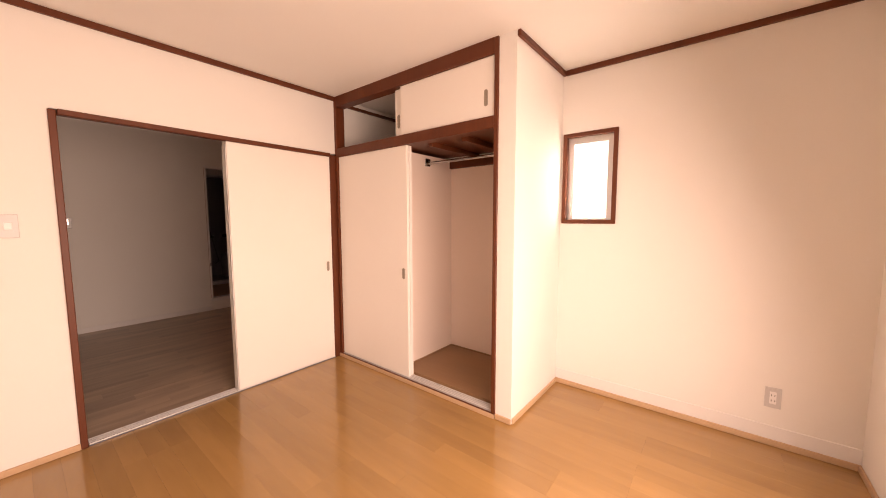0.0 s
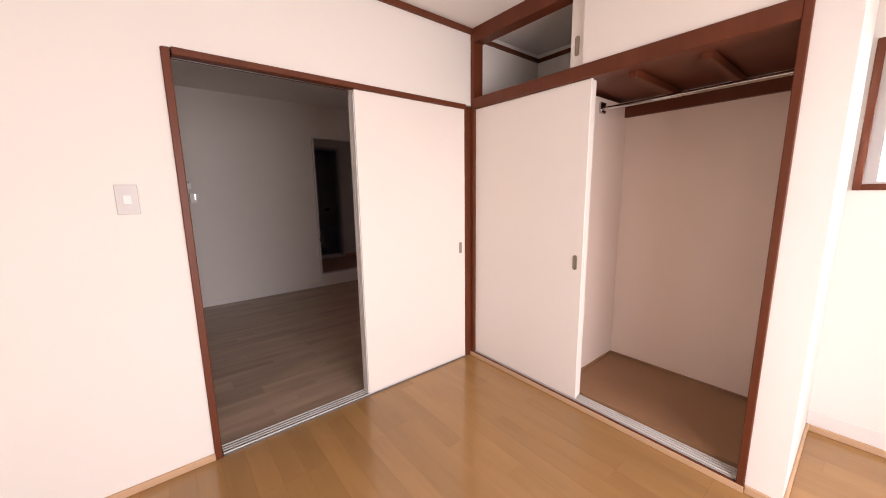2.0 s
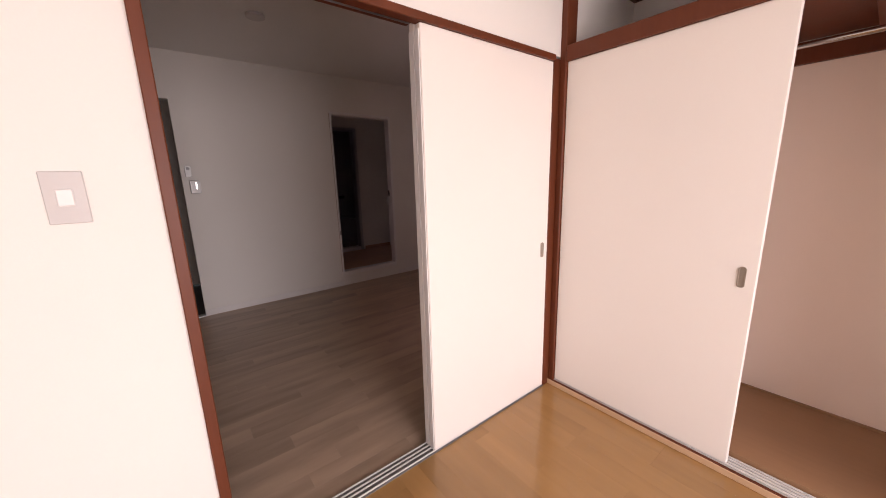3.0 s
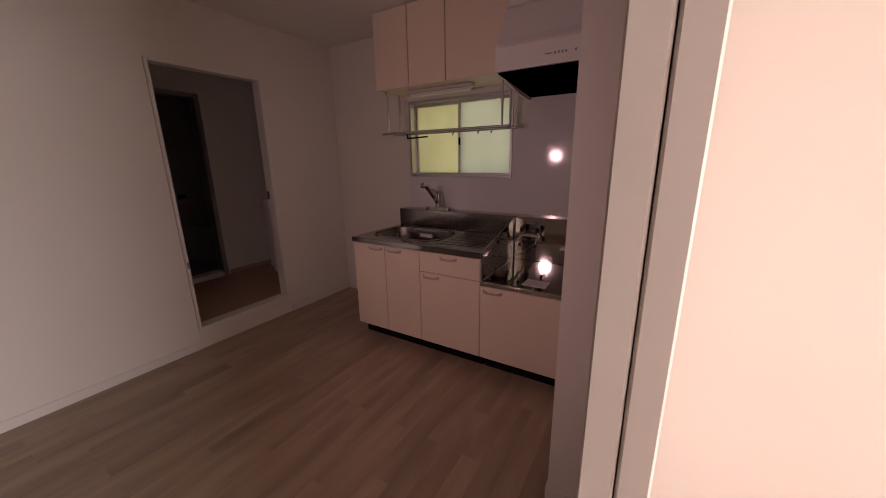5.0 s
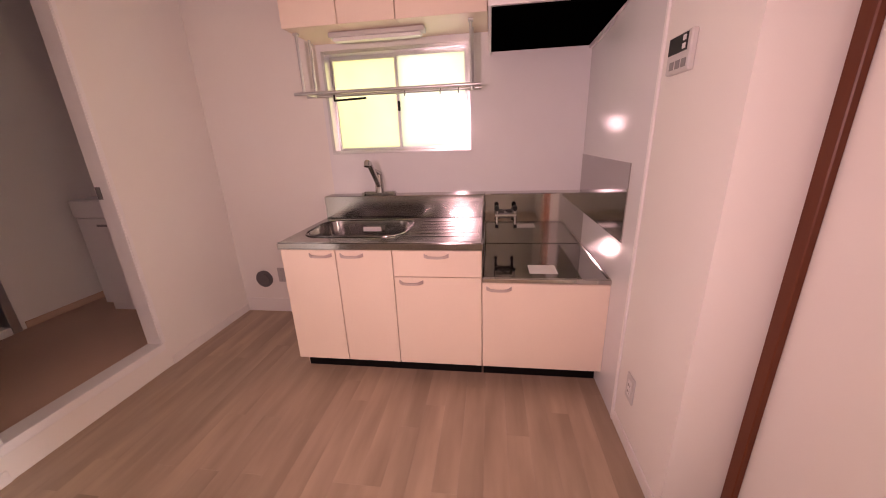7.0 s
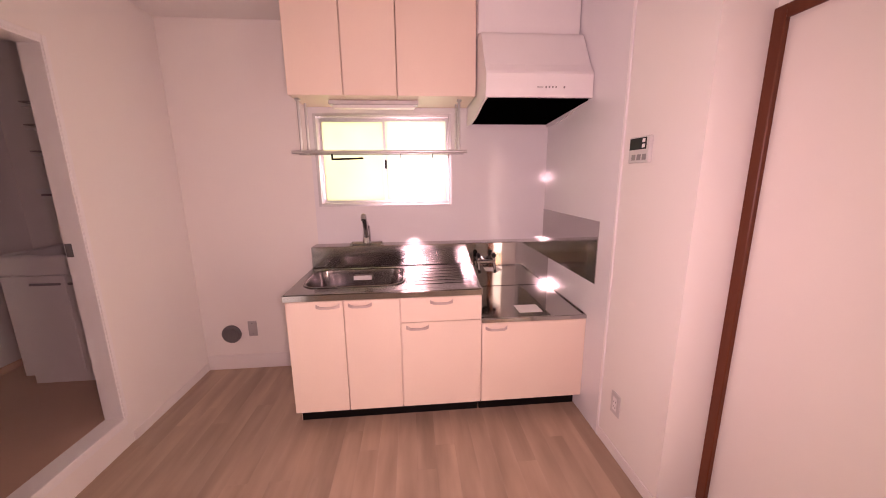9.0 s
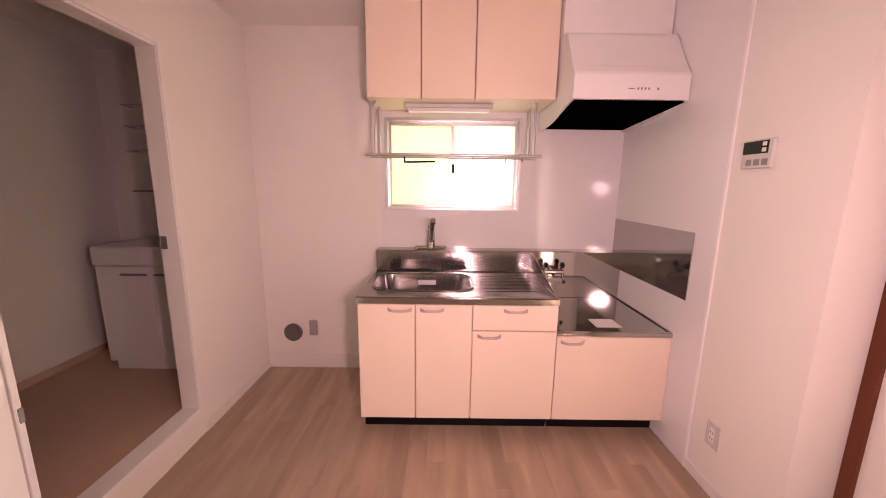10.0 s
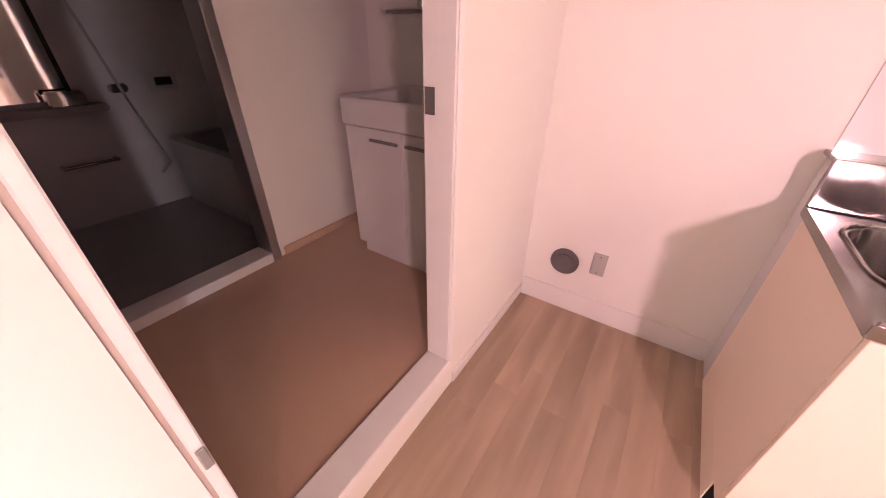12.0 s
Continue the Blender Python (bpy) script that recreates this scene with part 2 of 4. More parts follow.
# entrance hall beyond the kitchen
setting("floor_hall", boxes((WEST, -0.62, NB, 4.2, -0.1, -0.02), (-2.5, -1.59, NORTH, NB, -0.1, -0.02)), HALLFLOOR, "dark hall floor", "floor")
setting("wall_hall", boxes((WEST, -0.62, 4.2, 4.3, 0, 2.5)), WALLPAPER, "white papered hall wall in the dark", "wall")
setting("ceiling_hall", boxes((WEST, -0.62, NB, 4.2, 2.3, 2.4)), CEILING, "white hall ceiling", "ceiling")
setting("threshold_hall", boxes((-2.5, -1.59, NORTH - 0.01, NORTH + 0.05, -0.02, 0.012), bevel=0.003), ALU, "pale metal threshold strip of the hall", "threshold")

# washroom and bathroom
WF, BACK = 0.155, 3.99
b0, b1, bz0, bz1 = -0.10, 0.64, 0.20, 2.02
setting("floor_washroom", boxes((-0.5, 1.5, NB, BACK, 0.0, WF)), TAN, "tan vinyl washroom floor", "floor")
setting("wall_washroom_back", boxes((-0.62, b0, BACK, 4.09, 0, 2.4), (b1, 1.80, BACK, 4.09, 0, 2.4), (b0, b1, BACK, 4.09, bz1, 2.4), (b0, b1, BACK, 4.09, 0, bz0 - 0.02)), WALLPAPER,
        "white papered washroom wall", "wall")
setting("wall_washroom_east", boxes((1.5, 1.62, NB, BACK, 0, 2.4)), WALLPAPER, "white papered washroom wall behind the vanity", "wall")
setting("wall_washroom_west", boxes((-0.62, -0.5, NB, BACK, 0, 2.4)), WALLPAPER, "white papered washroom wall", "wall")
setting("wall_washroom_south", boxes((1.45, 1.62, 2.80, NB - 0.001, 0, 2.4)), WALLPAPER, "white papered washroom wall", "wall")
setting("ceiling_washroom", boxes((-0.5, 1.5, NB, BACK, W_TOP, W_TOP + 0.1)), CEILING, "white washroom ceiling", "ceiling")
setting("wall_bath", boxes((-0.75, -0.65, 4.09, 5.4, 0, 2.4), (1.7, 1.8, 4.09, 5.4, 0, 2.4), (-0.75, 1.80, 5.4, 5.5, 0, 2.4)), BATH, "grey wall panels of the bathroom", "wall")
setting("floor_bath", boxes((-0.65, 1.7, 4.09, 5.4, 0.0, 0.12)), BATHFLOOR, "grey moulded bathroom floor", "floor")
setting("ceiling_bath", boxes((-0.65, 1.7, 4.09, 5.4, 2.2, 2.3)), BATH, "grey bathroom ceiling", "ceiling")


# ---- trims of the room ----
for nm, b in (("cornice_north", (WEST, 0.0, -0.022, 0, A_TOP - 0.035, A_TOP)), ("cornice_return", (0.0, EAST_A, -1.804, -1.782, A_TOP - 0.035, A_TOP)),
              ("cornice_east", (EAST_A - 0.022, EAST_A, SOUTH, -1.804, A_TOP - 0.035, A_TOP)), ("cornice_west", (WEST, WEST + 0.022, SOUTH, -0.022, A_TOP - 0.035, A_TOP)),
              ("cornice_south", (WEST + 0.022, EAST_A - 0.022, SOUTH, SOUTH + 0.022, A_TOP - 0.035, A_TOP))):
    setting(nm, boxes(b, bevel=0.003), DARKWOOD, "narrow brown ceiling trim", "trim")
for nm, b in (("baseboard_north", (WEST, -1.71, -0.012, 0, 0, 0.035)), ("baseboard_return", (0.004, EAST_A, -1.794, -1.782, 0, 0.035)),
              ("baseboard_east", (EAST_A - 0.012, EAST_A, SOUTH, -1.782, 0, 0.035)), ("baseboard_south", (-0.2, EAST_A - 0.012, SOUTH, SOUTH + 0.012, 0, 0.035)),
              ("baseboard_post", (-0.012, 0.0, -1.782, -1.668, 0, 0.035))):
    setting(nm, boxes(b, bevel=0.003), BEIGE, "low beige wooden skirting", "baseboard")
setting("baseboard_board", boxes((EAST_A - 0.006, EAST_A, SOUTH, -1.782, 0.035, 0.115), bevel=0.002), SKIRT, "white board above the skirting", "baseboard")

# frame of the sliding doors to the kitchen
fr = thing("door_frame_1", (-0.85, 0.03, 0), "brown stained frame of the kitchen sliding doors", "door frame", kind="structure")
part("jamb", boxes((-1.720, -1.690, -0.014, 0.085, 0, 1.86), bevel=0.003), DARKWOOD, fr)
part("jamb", boxes((-0.066, 0.0, -0.0, 0.0745, 0, 1.856), bevel=0.002), DARKWOOD, fr)
part("jamb", boxes((-0.108, -0.0665, 0.070, 0.090, 0, 1.918), bevel=0.003), DARKWOOD, fr)
part("lintel", boxes((-1.685, -0.108, 0.0775, 0.090, 1.876, 1.918), bevel=0.003), DARKWOOD, fr)
part("lintel", boxes((-1.685, -0.066, -0.014, 0.034, 1.837, 1.867), bevel=0.003), DARKWOOD, fr)
part("lintel", boxes((-1.685, -0.902, 0.0345, 0.077, 1.843, 1.904)), DARKWOOD, fr)
part("top_track", boxes((-1.685, -0.91, 0.040, 0.046, 1.837, 1.8425)), ALU, fr, "aluminium upper track")
tr = part("track", boxes((-1.685, -0.066, -0.004, 0.079, -0.01, 0.006)), DARKGREY, fr, "dark double track")
for y in (0.004, 0.028, 0.048, 0.070):
    part("rail", boxes((-1.685, -0.066, y - 0.0016, y + 0.0016, 0.006, 0.0135)), RAILMETAL, tr)


def pull(parent, c, w, h, axis, depth=0.003):
    """A sunken oval finger pull; axis: the normal of its panel."""
    bm = bmesh.new()
    n = 20
    rings = []
    for k, (s, dd) in enumerate(((1.0, 0.0), (1.0, depth), (0.72, depth), (0.66, 0.0006))):
        ring = []
        for i in range(n):
            a = 2 * math.pi * i / n
            u, v = w / 2 * s * math.cos(a), math.copysign(1, math.sin(a)) * (h / 2 - w / 2) + w / 2 * s * math.sin(a) if s else 0
            ring.append(bm.verts.new((c[0] + u, c[1] - dd, c[2] + v) if axis == "y-" else (c[0] + u, c[1] + dd, c[2] + v) if axis == "y+" else (c[0] - dd, c[1] + u, c[2] + v)))
        rings.append(ring)
    for a, b in zip(rings, rings[1:]):
        for i in range(n):
            bm.faces.new((a[i], a[(i + 1) % n], b[(i + 1) % n], b[i]))
    bm.faces.new(rings[-1])
    return part("finger_pull", bm, PULL, parent, "grey metal finger pull", smooth=False)


def sliding_door(name, x0, x1, y0, y1, z0, z1, label, category, group, px, pz, axis):
    d = thing(name, ((x0 + x1) / 2, (y0 + y1) / 2, z0), label, category, group)
    part("panel", boxes((x0, x1, y0, y1, z0, z1), bevel=0.003), FUSUMA, d)
    if axis == "y-":
        pull(d, (px, y0, pz), 0.026, 0.085, axis)
    elif axis == "y+":
        pull(d, (px, y1, pz), 0.026, 0.085, axis)
    else:
        pull(d, (x0, px, pz), 0.026, 0.085 if z0 < 1 else 0.10, axis)
    return d


sd = sliding_door("sliding_door", -0.893, -0.068, 0.0, 0.032, 0.014, 1.8365, "white papered sliding door pushed to the closet side", "door", "kitchen sliding doors", -0.115, 0.865, "y-")
sd2 = sliding_door("sliding_door", -0.895, -0.068, 0.0335, 0.069, 0.014, 1.90, "white papered sliding door behind its twin", "door", "kitchen sliding doors", -0.845, 0.865, "y+")
for d, y0, y1 in ((sd, 0.0, 0.032), (sd2, 0.0335, 0.069)):
    part("edge_strip", boxes((-0.8995, -0.8955, y0 + 0.003, y1 - 0.003, 0.016, 1.815)), WHITE, d, "white door edge strip")

# ---- closet ----
cf = thing("closet_frame", (0.0, -0.83, 0), "brown stained closet frame with upper cupboard beams", "closet frame", kind="structure")
part("post", boxes((-0.012, 0.075, -0.035, -0.0, 0, A_TOP), bevel=0.003), DARKWOOD, cf)
part("post", boxes((-0.012, 0.075, -1.668, -1.640, 0, A_TOP), bevel=0.003), DARKWOOD, cf)
part("top_beam", boxes((-0.014, 0.075, -1.640, -0.035, 2.270, A_TOP), bevel=0.003), DARKWOOD, cf)
part("middle_beam", boxes((-0.012, 0.085, -1.640, -0.035, 1.839, 1.912), bevel=0.003), DARKWOOD, cf)
part("sill", boxes((-0.014, 0.085, -1.640, -0.035, 0.0, 0.030), bevel=0.003), DARKWOOD, cf)
part("sill_skirting", boxes((-0.020, -0.0145, -1.668, -0.0, 0.0, 0.03), bevel=0.002), BEIGE, cf, "beige skirting strip")
tr = part("track", boxes((0.0, 0.075, -1.640, -0.035, 0.031, 0.035)), PALEGREY, cf, "pale double track")
for x in (0.012, 0.030, 0.048, 0.066):
    part("rail", boxes((x - 0.002, x + 0.002, -1.640, -0.035, 0.035, 0.041)), RAILMETAL, tr)
setting("closet_floor", boxes((0.086, EAST_A, -1.668, -0.74, 0, 0.052)), PLY, "brown plywood closet floor", "floor")
setting("closet_floor_trim", boxes((EAST_A - 0.012, EAST_A, -1.668, -0.74, 0.053, 0.064), (0.086, EAST_A - 0.012, -0.752, -0.74, 0.053, 0.064)), PLY, "brown trim round the closet floor", "trim")
setting("cupboard_floor", boxes((0.086, EAST_A, -1.668, 0.0, 1.855, 1.895)), DARKWOOD, "brown board between closet and upper cupboard", "shelf")
# thin added sheet that paints the bounced light onto the back wall
setting("closet_lining", boxes((EAST_A - 0.003, EAST_A, -1.667, -0.741, 0.0645, 1.749)), BOUNCEPAPER, "added sheet on the closet back wall, tinted for warm bounced light", "wall")
setting("closet_batten", boxes((EAST_A - 0.03, EAST_A, -1.668, -0.70, 1.75, 1.82), bevel=0.003), DARKWOOD, "brown batten on the closet wall", "trim")
for y in (-1.35, -1.05):
    setting("closet_joist", boxes((0.086, EAST_A - 0.03, y - 0.02, y + 0.02, 1.815, 1.854), bevel=0.003), DARKWOOD, "brown joist under the cupboard floor", "joist")
setting("cupboard_cornice", boxes((0.08, EAST_A, -0.02, -0.001, 2.30, 2.325), (EAST_A - 0.02, EAST_A, -1.668, -0.02, 2.30, 2.325)), DARKWOOD, "thin brown trim in the upper cupboard", "trim")
sliding_door("closet_door", 0.004, 0.030, -0.887, -0.036, 0.042, 1.838, "white papered closet door, slid half open", "door", "closet doors", -0.842, 0.865, "x-")
sliding_door("closet_door", 0.042, 0.068, -0.880, -0.036, 0.042, 1.838, "white papered closet door behind its twin", "door", "closet doors", -0.08, 0.865, "x-")
sliding_door("cupboard_door", 0.004, 0.028, -1.639, -0.826, 1.915, 2.269, "white papered door of the upper cupboard", "door", "upper cupboard doors", -1.575, 2.03, "x-")
sliding_door("cupboard_door", 0.038, 0.062, -1.60, -0.736, 1.915, 2.269, "white papered rear door of the upper cupboard", "door", "upper cupboard doors", -0.775, 2.03, "x-")
rd = thing("clothes_rod", (0.40, -1.2, 1.75), "steel clothes rod across the closet", "clothes rod")
part("bar", rod(bmesh.new(), (0.40, -1.65, 1.76), (0.40, -0.755, 1.76), 0.012), CHROME, rd, smooth=True)
part("bracket", boxes((0.37, 0.43, -0.757, -0.741, 1.735, 1.80), bevel=0.004), CHROME, rd)
part("bracket", boxes((0.37, 0.43, -1.659, -1.643, 1.735, 1.80), bevel=0.004), CHROME, rd)


# ---- windows ----
def window(name, x, y0, y1, z0, z1, depth, frame_mat, inner_mat, glass, sashes, label, bar=0.024, foot=0.034, rim=0.028):
    """A window in a wall that faces -x: outer frame, sashes with bars and panes."""
    w = thing(name, (x, (y0 + y1) / 2, z0), label, "window", kind="structure")
    t = rim
    for b in ((x - 0.015, x + depth, y0, y0 + t, z0, z1), (x - 0.015, x + depth, y1 - t, y1, z0, z1), (x - 0.015, x + depth, y0 + t, y1 - t, z1 - t, z1), (x - 0.015, x + depth, y0 + t, y1 - t, z0, z0 + t)):
        part("window_frame", boxes(b, bevel=0.002), frame_mat, w)
    a0, a1, c0, c1 = y0 + t, y1 - t, z0 + t, z1 - t
    n = sashes
    for i in range(n):
        s0 = a0 + (a1 - a0) * i / n - (0.012 if i else 0)
        s1 = a0 + (a1 - a0) * (i + 1) / n + (0.012 if i < n - 1 else 0)
        xx = x + depth * 0.35 + 0.03 * i
        s = part("sash", boxes((xx, xx + 0.024, s0, s0 + bar, c0, c1), (xx, xx + 0.024, s1 - bar, s1, c0, c1), (xx, xx + 0.024, s0 + bar, s1 - bar, c1 - bar - 0.006, c1), (xx, xx + 0.024, s0 + bar, s1 - bar, c0, c0 + foot)), inner_mat, w, "aluminium sash")
        part("pane", boxes((xx + 0.010, xx + 0.014, s0 + bar - 0.002, s1 - bar + 0.002, c0 + foot - 0.003, c1 - bar - 0.003)), glass[i], s, "obscure glass pane")
    return w


window("window_1", EAST_A, w0, w1, wz0, wz1, 0.07, DARKWOOD, ALU, (FROST_A,), 1, "small brown framed window with obscure glass", 0.042, 0.012)
kw = window("window_2", EAST_K, k0, k1, kz0, kz1, 0.09, ALU, ALU, (FROST_K, FROST_Y), 2, "aluminium sliding kitchen window with obscure glass", 0.017, 0.016, 0.020)
part("crescent_lock", boxes((EAST_K + 0.015, EAST_K + 0.03, 1.425, 1.44, 1.47, 1.53), bevel=0.004), BLACK, kw, "dark crescent lock")
bw = thing("window_3", (-1.15, SOUTH, 0.06), "balcony window with aluminium sashes", "window", kind="structure")
for b in ((-2.1, -2.05, -3.49, SOUTH + 0.01, 0.06, 1.95), (-0.25, -0.2, -3.49, SOUTH + 0.01, 0.06, 1.95), (-2.05, -0.25, -3.49, SOUTH + 0.01, 1.90, 1.95), (-2.05, -0.25, -3.49, SOUTH + 0.01, 0.06, 0.10), (-1.18, -1.12, -3.43, -3.39, 0.10, 1.90)):
    part("window_frame", boxes(b, bevel=0.003), ALU, bw)


def plate(name, c, w, h, axis, label, category, kind="switch"):
    """A wall plate with its insert, on a wall that faces -x, -y or +y."""
    p = thing(name, c, label, category)
    x, y, z = c
    u = {"x-": lambda a, b, d0, d1, e0, e1: (x - d1, x - d0, y + a, y + b, z + e0, z + e1),
         "y-": lambda a, b, d0, d1, e0, e1: (x + a, x + b, y - d1, y - d0, z + e0, z + e1),
         "y+": lambda a, b, d0, d1, e0, e1: (x + a, x + b, y + d0, y + d1, z + e0, z + e1)}[axis]
    part("plate", boxes(u(-w / 2, w / 2, 0, 0.007, -h / 2, h / 2), bevel=0.002), PALEGREY if kind == "cover" else PLASTIC, p)
    if kind == "cover":
        for e in (-0.042, 0.042):
            part("screw", boxes(u(-0.004, 0.004, 0.007, 0.0085, e - 0.004, e + 0.004), bevel=0.001), GREY, p)
    elif kind == "switch":
        part("rocker", boxes(u(-w * 0.2, w * 0.2, 0.007, 0.012, -h * 0.16, h * 0.16), bevel=0.002), WHITE, p)
    else:
        part("insert", boxes(u(-w * 0.2, w * 0.2, 0.007, 0.009, -h * 0.3, h * 0.3)), WHITE, p)
        for e in (-0.016, 0.014):
            for a in (-0.009, 0.005):
                part("slot", boxes(u(a, a + 0.003, 0.009, 0.0096, e - 0.005, e + 0.005)), BLACK, p)
    return p


plate("light_switch", (-1.888, 0, 1.258), 0.07, 0.117, "y-", "white light switch on the wall by the sliding door", "switch")
plate("wall_outlet", (EAST_A, -3.026, 0.28), 0.07, 0.117, "x-", "white wall outlet above the skirting", "outlet", kind="outlet")

# ---- kitchen ----
setting("baseboard_kitchen_north", boxes((-1.59, o0 - 0.0, NORTH - 0.008, NORTH, 0, 0.06), (o1 + 0.03, EAST_K, NORTH - 0.008, NORTH, 0, 0.06), bevel=0.002), SKIRT, "white kitchen skirting", "baseboard")
setting("baseboard_kitchen_east", boxes((EAST_K - 0.008, EAST_K, 1.95, NORTH - 0.008, 0, 0.115), bevel=0.002), SKIRT, "white kitchen skirting", "baseboard")
setting("baseboard_furring", boxes((-0.066, 0.40, FUR, FUR + 0.007, 0, 0.06), (-0.073, -0.066, 0.08, FUR + 0.007, 0, 0.06), bevel=0.002), SKIRT, "white kitchen skirting", "baseboard")
pb = thing("panel_back", (EAST_K, 1.1, 0), "glossy white kitchen wall panels behind the unit", "wall panel", kind="structure")
for b in ((FUR + 0.006, k0, 0.0, K_TOP - 0.002), (k1, 1.935, 0.0, 1.885), (k0, k1, 0.0, kz0), (k0, k1, kz1, 1.885)):
    part("panel", boxes((EAST_K - 0.006, EAST_K, *b)), GLOSSY, pb)
setting("panel_side", boxes((0.40, EAST_K, FUR, FUR + 0.006, 0.0, K_TOP - 0.002)), GLOSSY, "glossy white kitchen wall panel at the cooker", "wall panel")
setting("panel_edge", boxes((0.385, 0.40, FUR, FUR + 0.010, 0.0, K_TOP - 0.002), bevel=0.002), WHITE, "white edge strip of the kitchen panel", "trim")

FX = 0.613


def arch_handle(parent, y, z, w=0.125):
    """A flat bowed bar handle on the cabinet front."""
    bm = bmesh.new()
    n, rows = 14, []
    for i in range(n + 1):
        s = i / n
        out = 0.004 + 0.022 * min(1.0, math.sin(math.pi * s) * 1.8)
        drop = 0.005 * math.cos(math.pi * (s - 0.5)) - 0.004
        hh = 0.006 + 0.004 * abs(2 * s - 1) ** 3
        yy = y - w / 2 + w * s
        x = FX - 0.019 - out
        rows.append([bm.verts.new(p) for p in ((x, yy, z - drop - hh), (x, yy, z - drop + hh), (x + 0.007, yy, z - drop + hh), (x + 0.007, yy, z - drop - hh))])
    for a, b in zip(rows, rows[1:]):
        for i in range(4):
            bm.faces.new((a[i], a[(i + 1) % 4], b[(i + 1) % 4], b[i]))
    bm.faces.new(rows[0])
    bm.faces.new(rows[-1][::-1])
    part("handle", bm, HANDLE, parent, "greyed pink bow handle", smooth=True)


def base_unit(name, y0, y1, top, fronts, label):
    """fronts: y0, y1, z0, z1, handle y, handle z."""
    u = thing(name, ((FX + 1.2) / 2, (y0 + y1) / 2, 0), label, "kitchen cabinet", "kitchen base units")
    part("side_panel", boxes((FX, 1.20, y0, y0 + 0.016, 0.105, top)), CREAM, u)
    part("side_panel", boxes((FX, 1.20, y1 - 0.016, y1, 0.105, top)), CREAM, u)
    part("bottom_panel", boxes((FX, 1.20, y0 + 0.016, y1 - 0.016, 0.105, 0.121)), CREAM, u)
    part("back_panel", boxes((1.184, 1.20, y0 + 0.016, y1 - 0.016, 0.121, top)), CREAM, u)
    part("front_frame", boxes((FX, FX + 0.01, y0 + 0.016, y1 - 0.016, 0.121, top)), CREAM, u)
    part("plinth", boxes((FX + 0.065, 1.20, y0 + 0.004, y1 - 0.004, 0.0, 0.1045)), BLACK, u, "black recessed plinth")
    if y1 > 1.9:
        part("end_panel", boxes((FX + 0.066, 1.20, y1 - 0.0038, y1, 0.0, 0.1043)), CREAM, u)
    for a, b, c, e, hy, hz in fronts:
        d = part("drawer" if c > 0.5 else "door", boxes((FX - 0.019, FX - 0.001, a + 0.0008, b - 0.0008, c, e), bevel=0.0015), CREAM, u)
        arch_handle(d, hy, hz)
    return u


base_unit("sink_cabinet", 0.886, 1.941, 0.768, ((1.640, 1.941, 0.107, 0.764, 1.72, 0.735), (1.338, 1.637, 0.107, 0.764, 1.55, 0.735),
          (0.886, 1.335, 0.625, 0.764, 1.11, 0.735), (0.886, 1.335, 0.107, 0.620, 1.245, 0.592)), "cream laminate sink cabinet with doors and a drawer")
base_unit("cooker_cabinet", 0.272, 0.883, 0.598, ((0.272, 0.883, 0.107, 0.594, 0.80, 0.565),), "low cream laminate cabinet under the steel cooker top")


def rounded(x0, x1, y0, y1, r, n=6):
    pts = []
    for cx, cy, a0 in ((x1 - r, y1 - r, 0), (x0 + r, y1 - r, 90), (x0 + r, y0 + r, 180), (x1 - r, y0 + r, 270)):
        for i in range(n + 1):
            a = radians(a0 + 90 * i / n)
            pts.append((cx + r * math.cos(a), cy + r * math.sin(a)))
    return pts


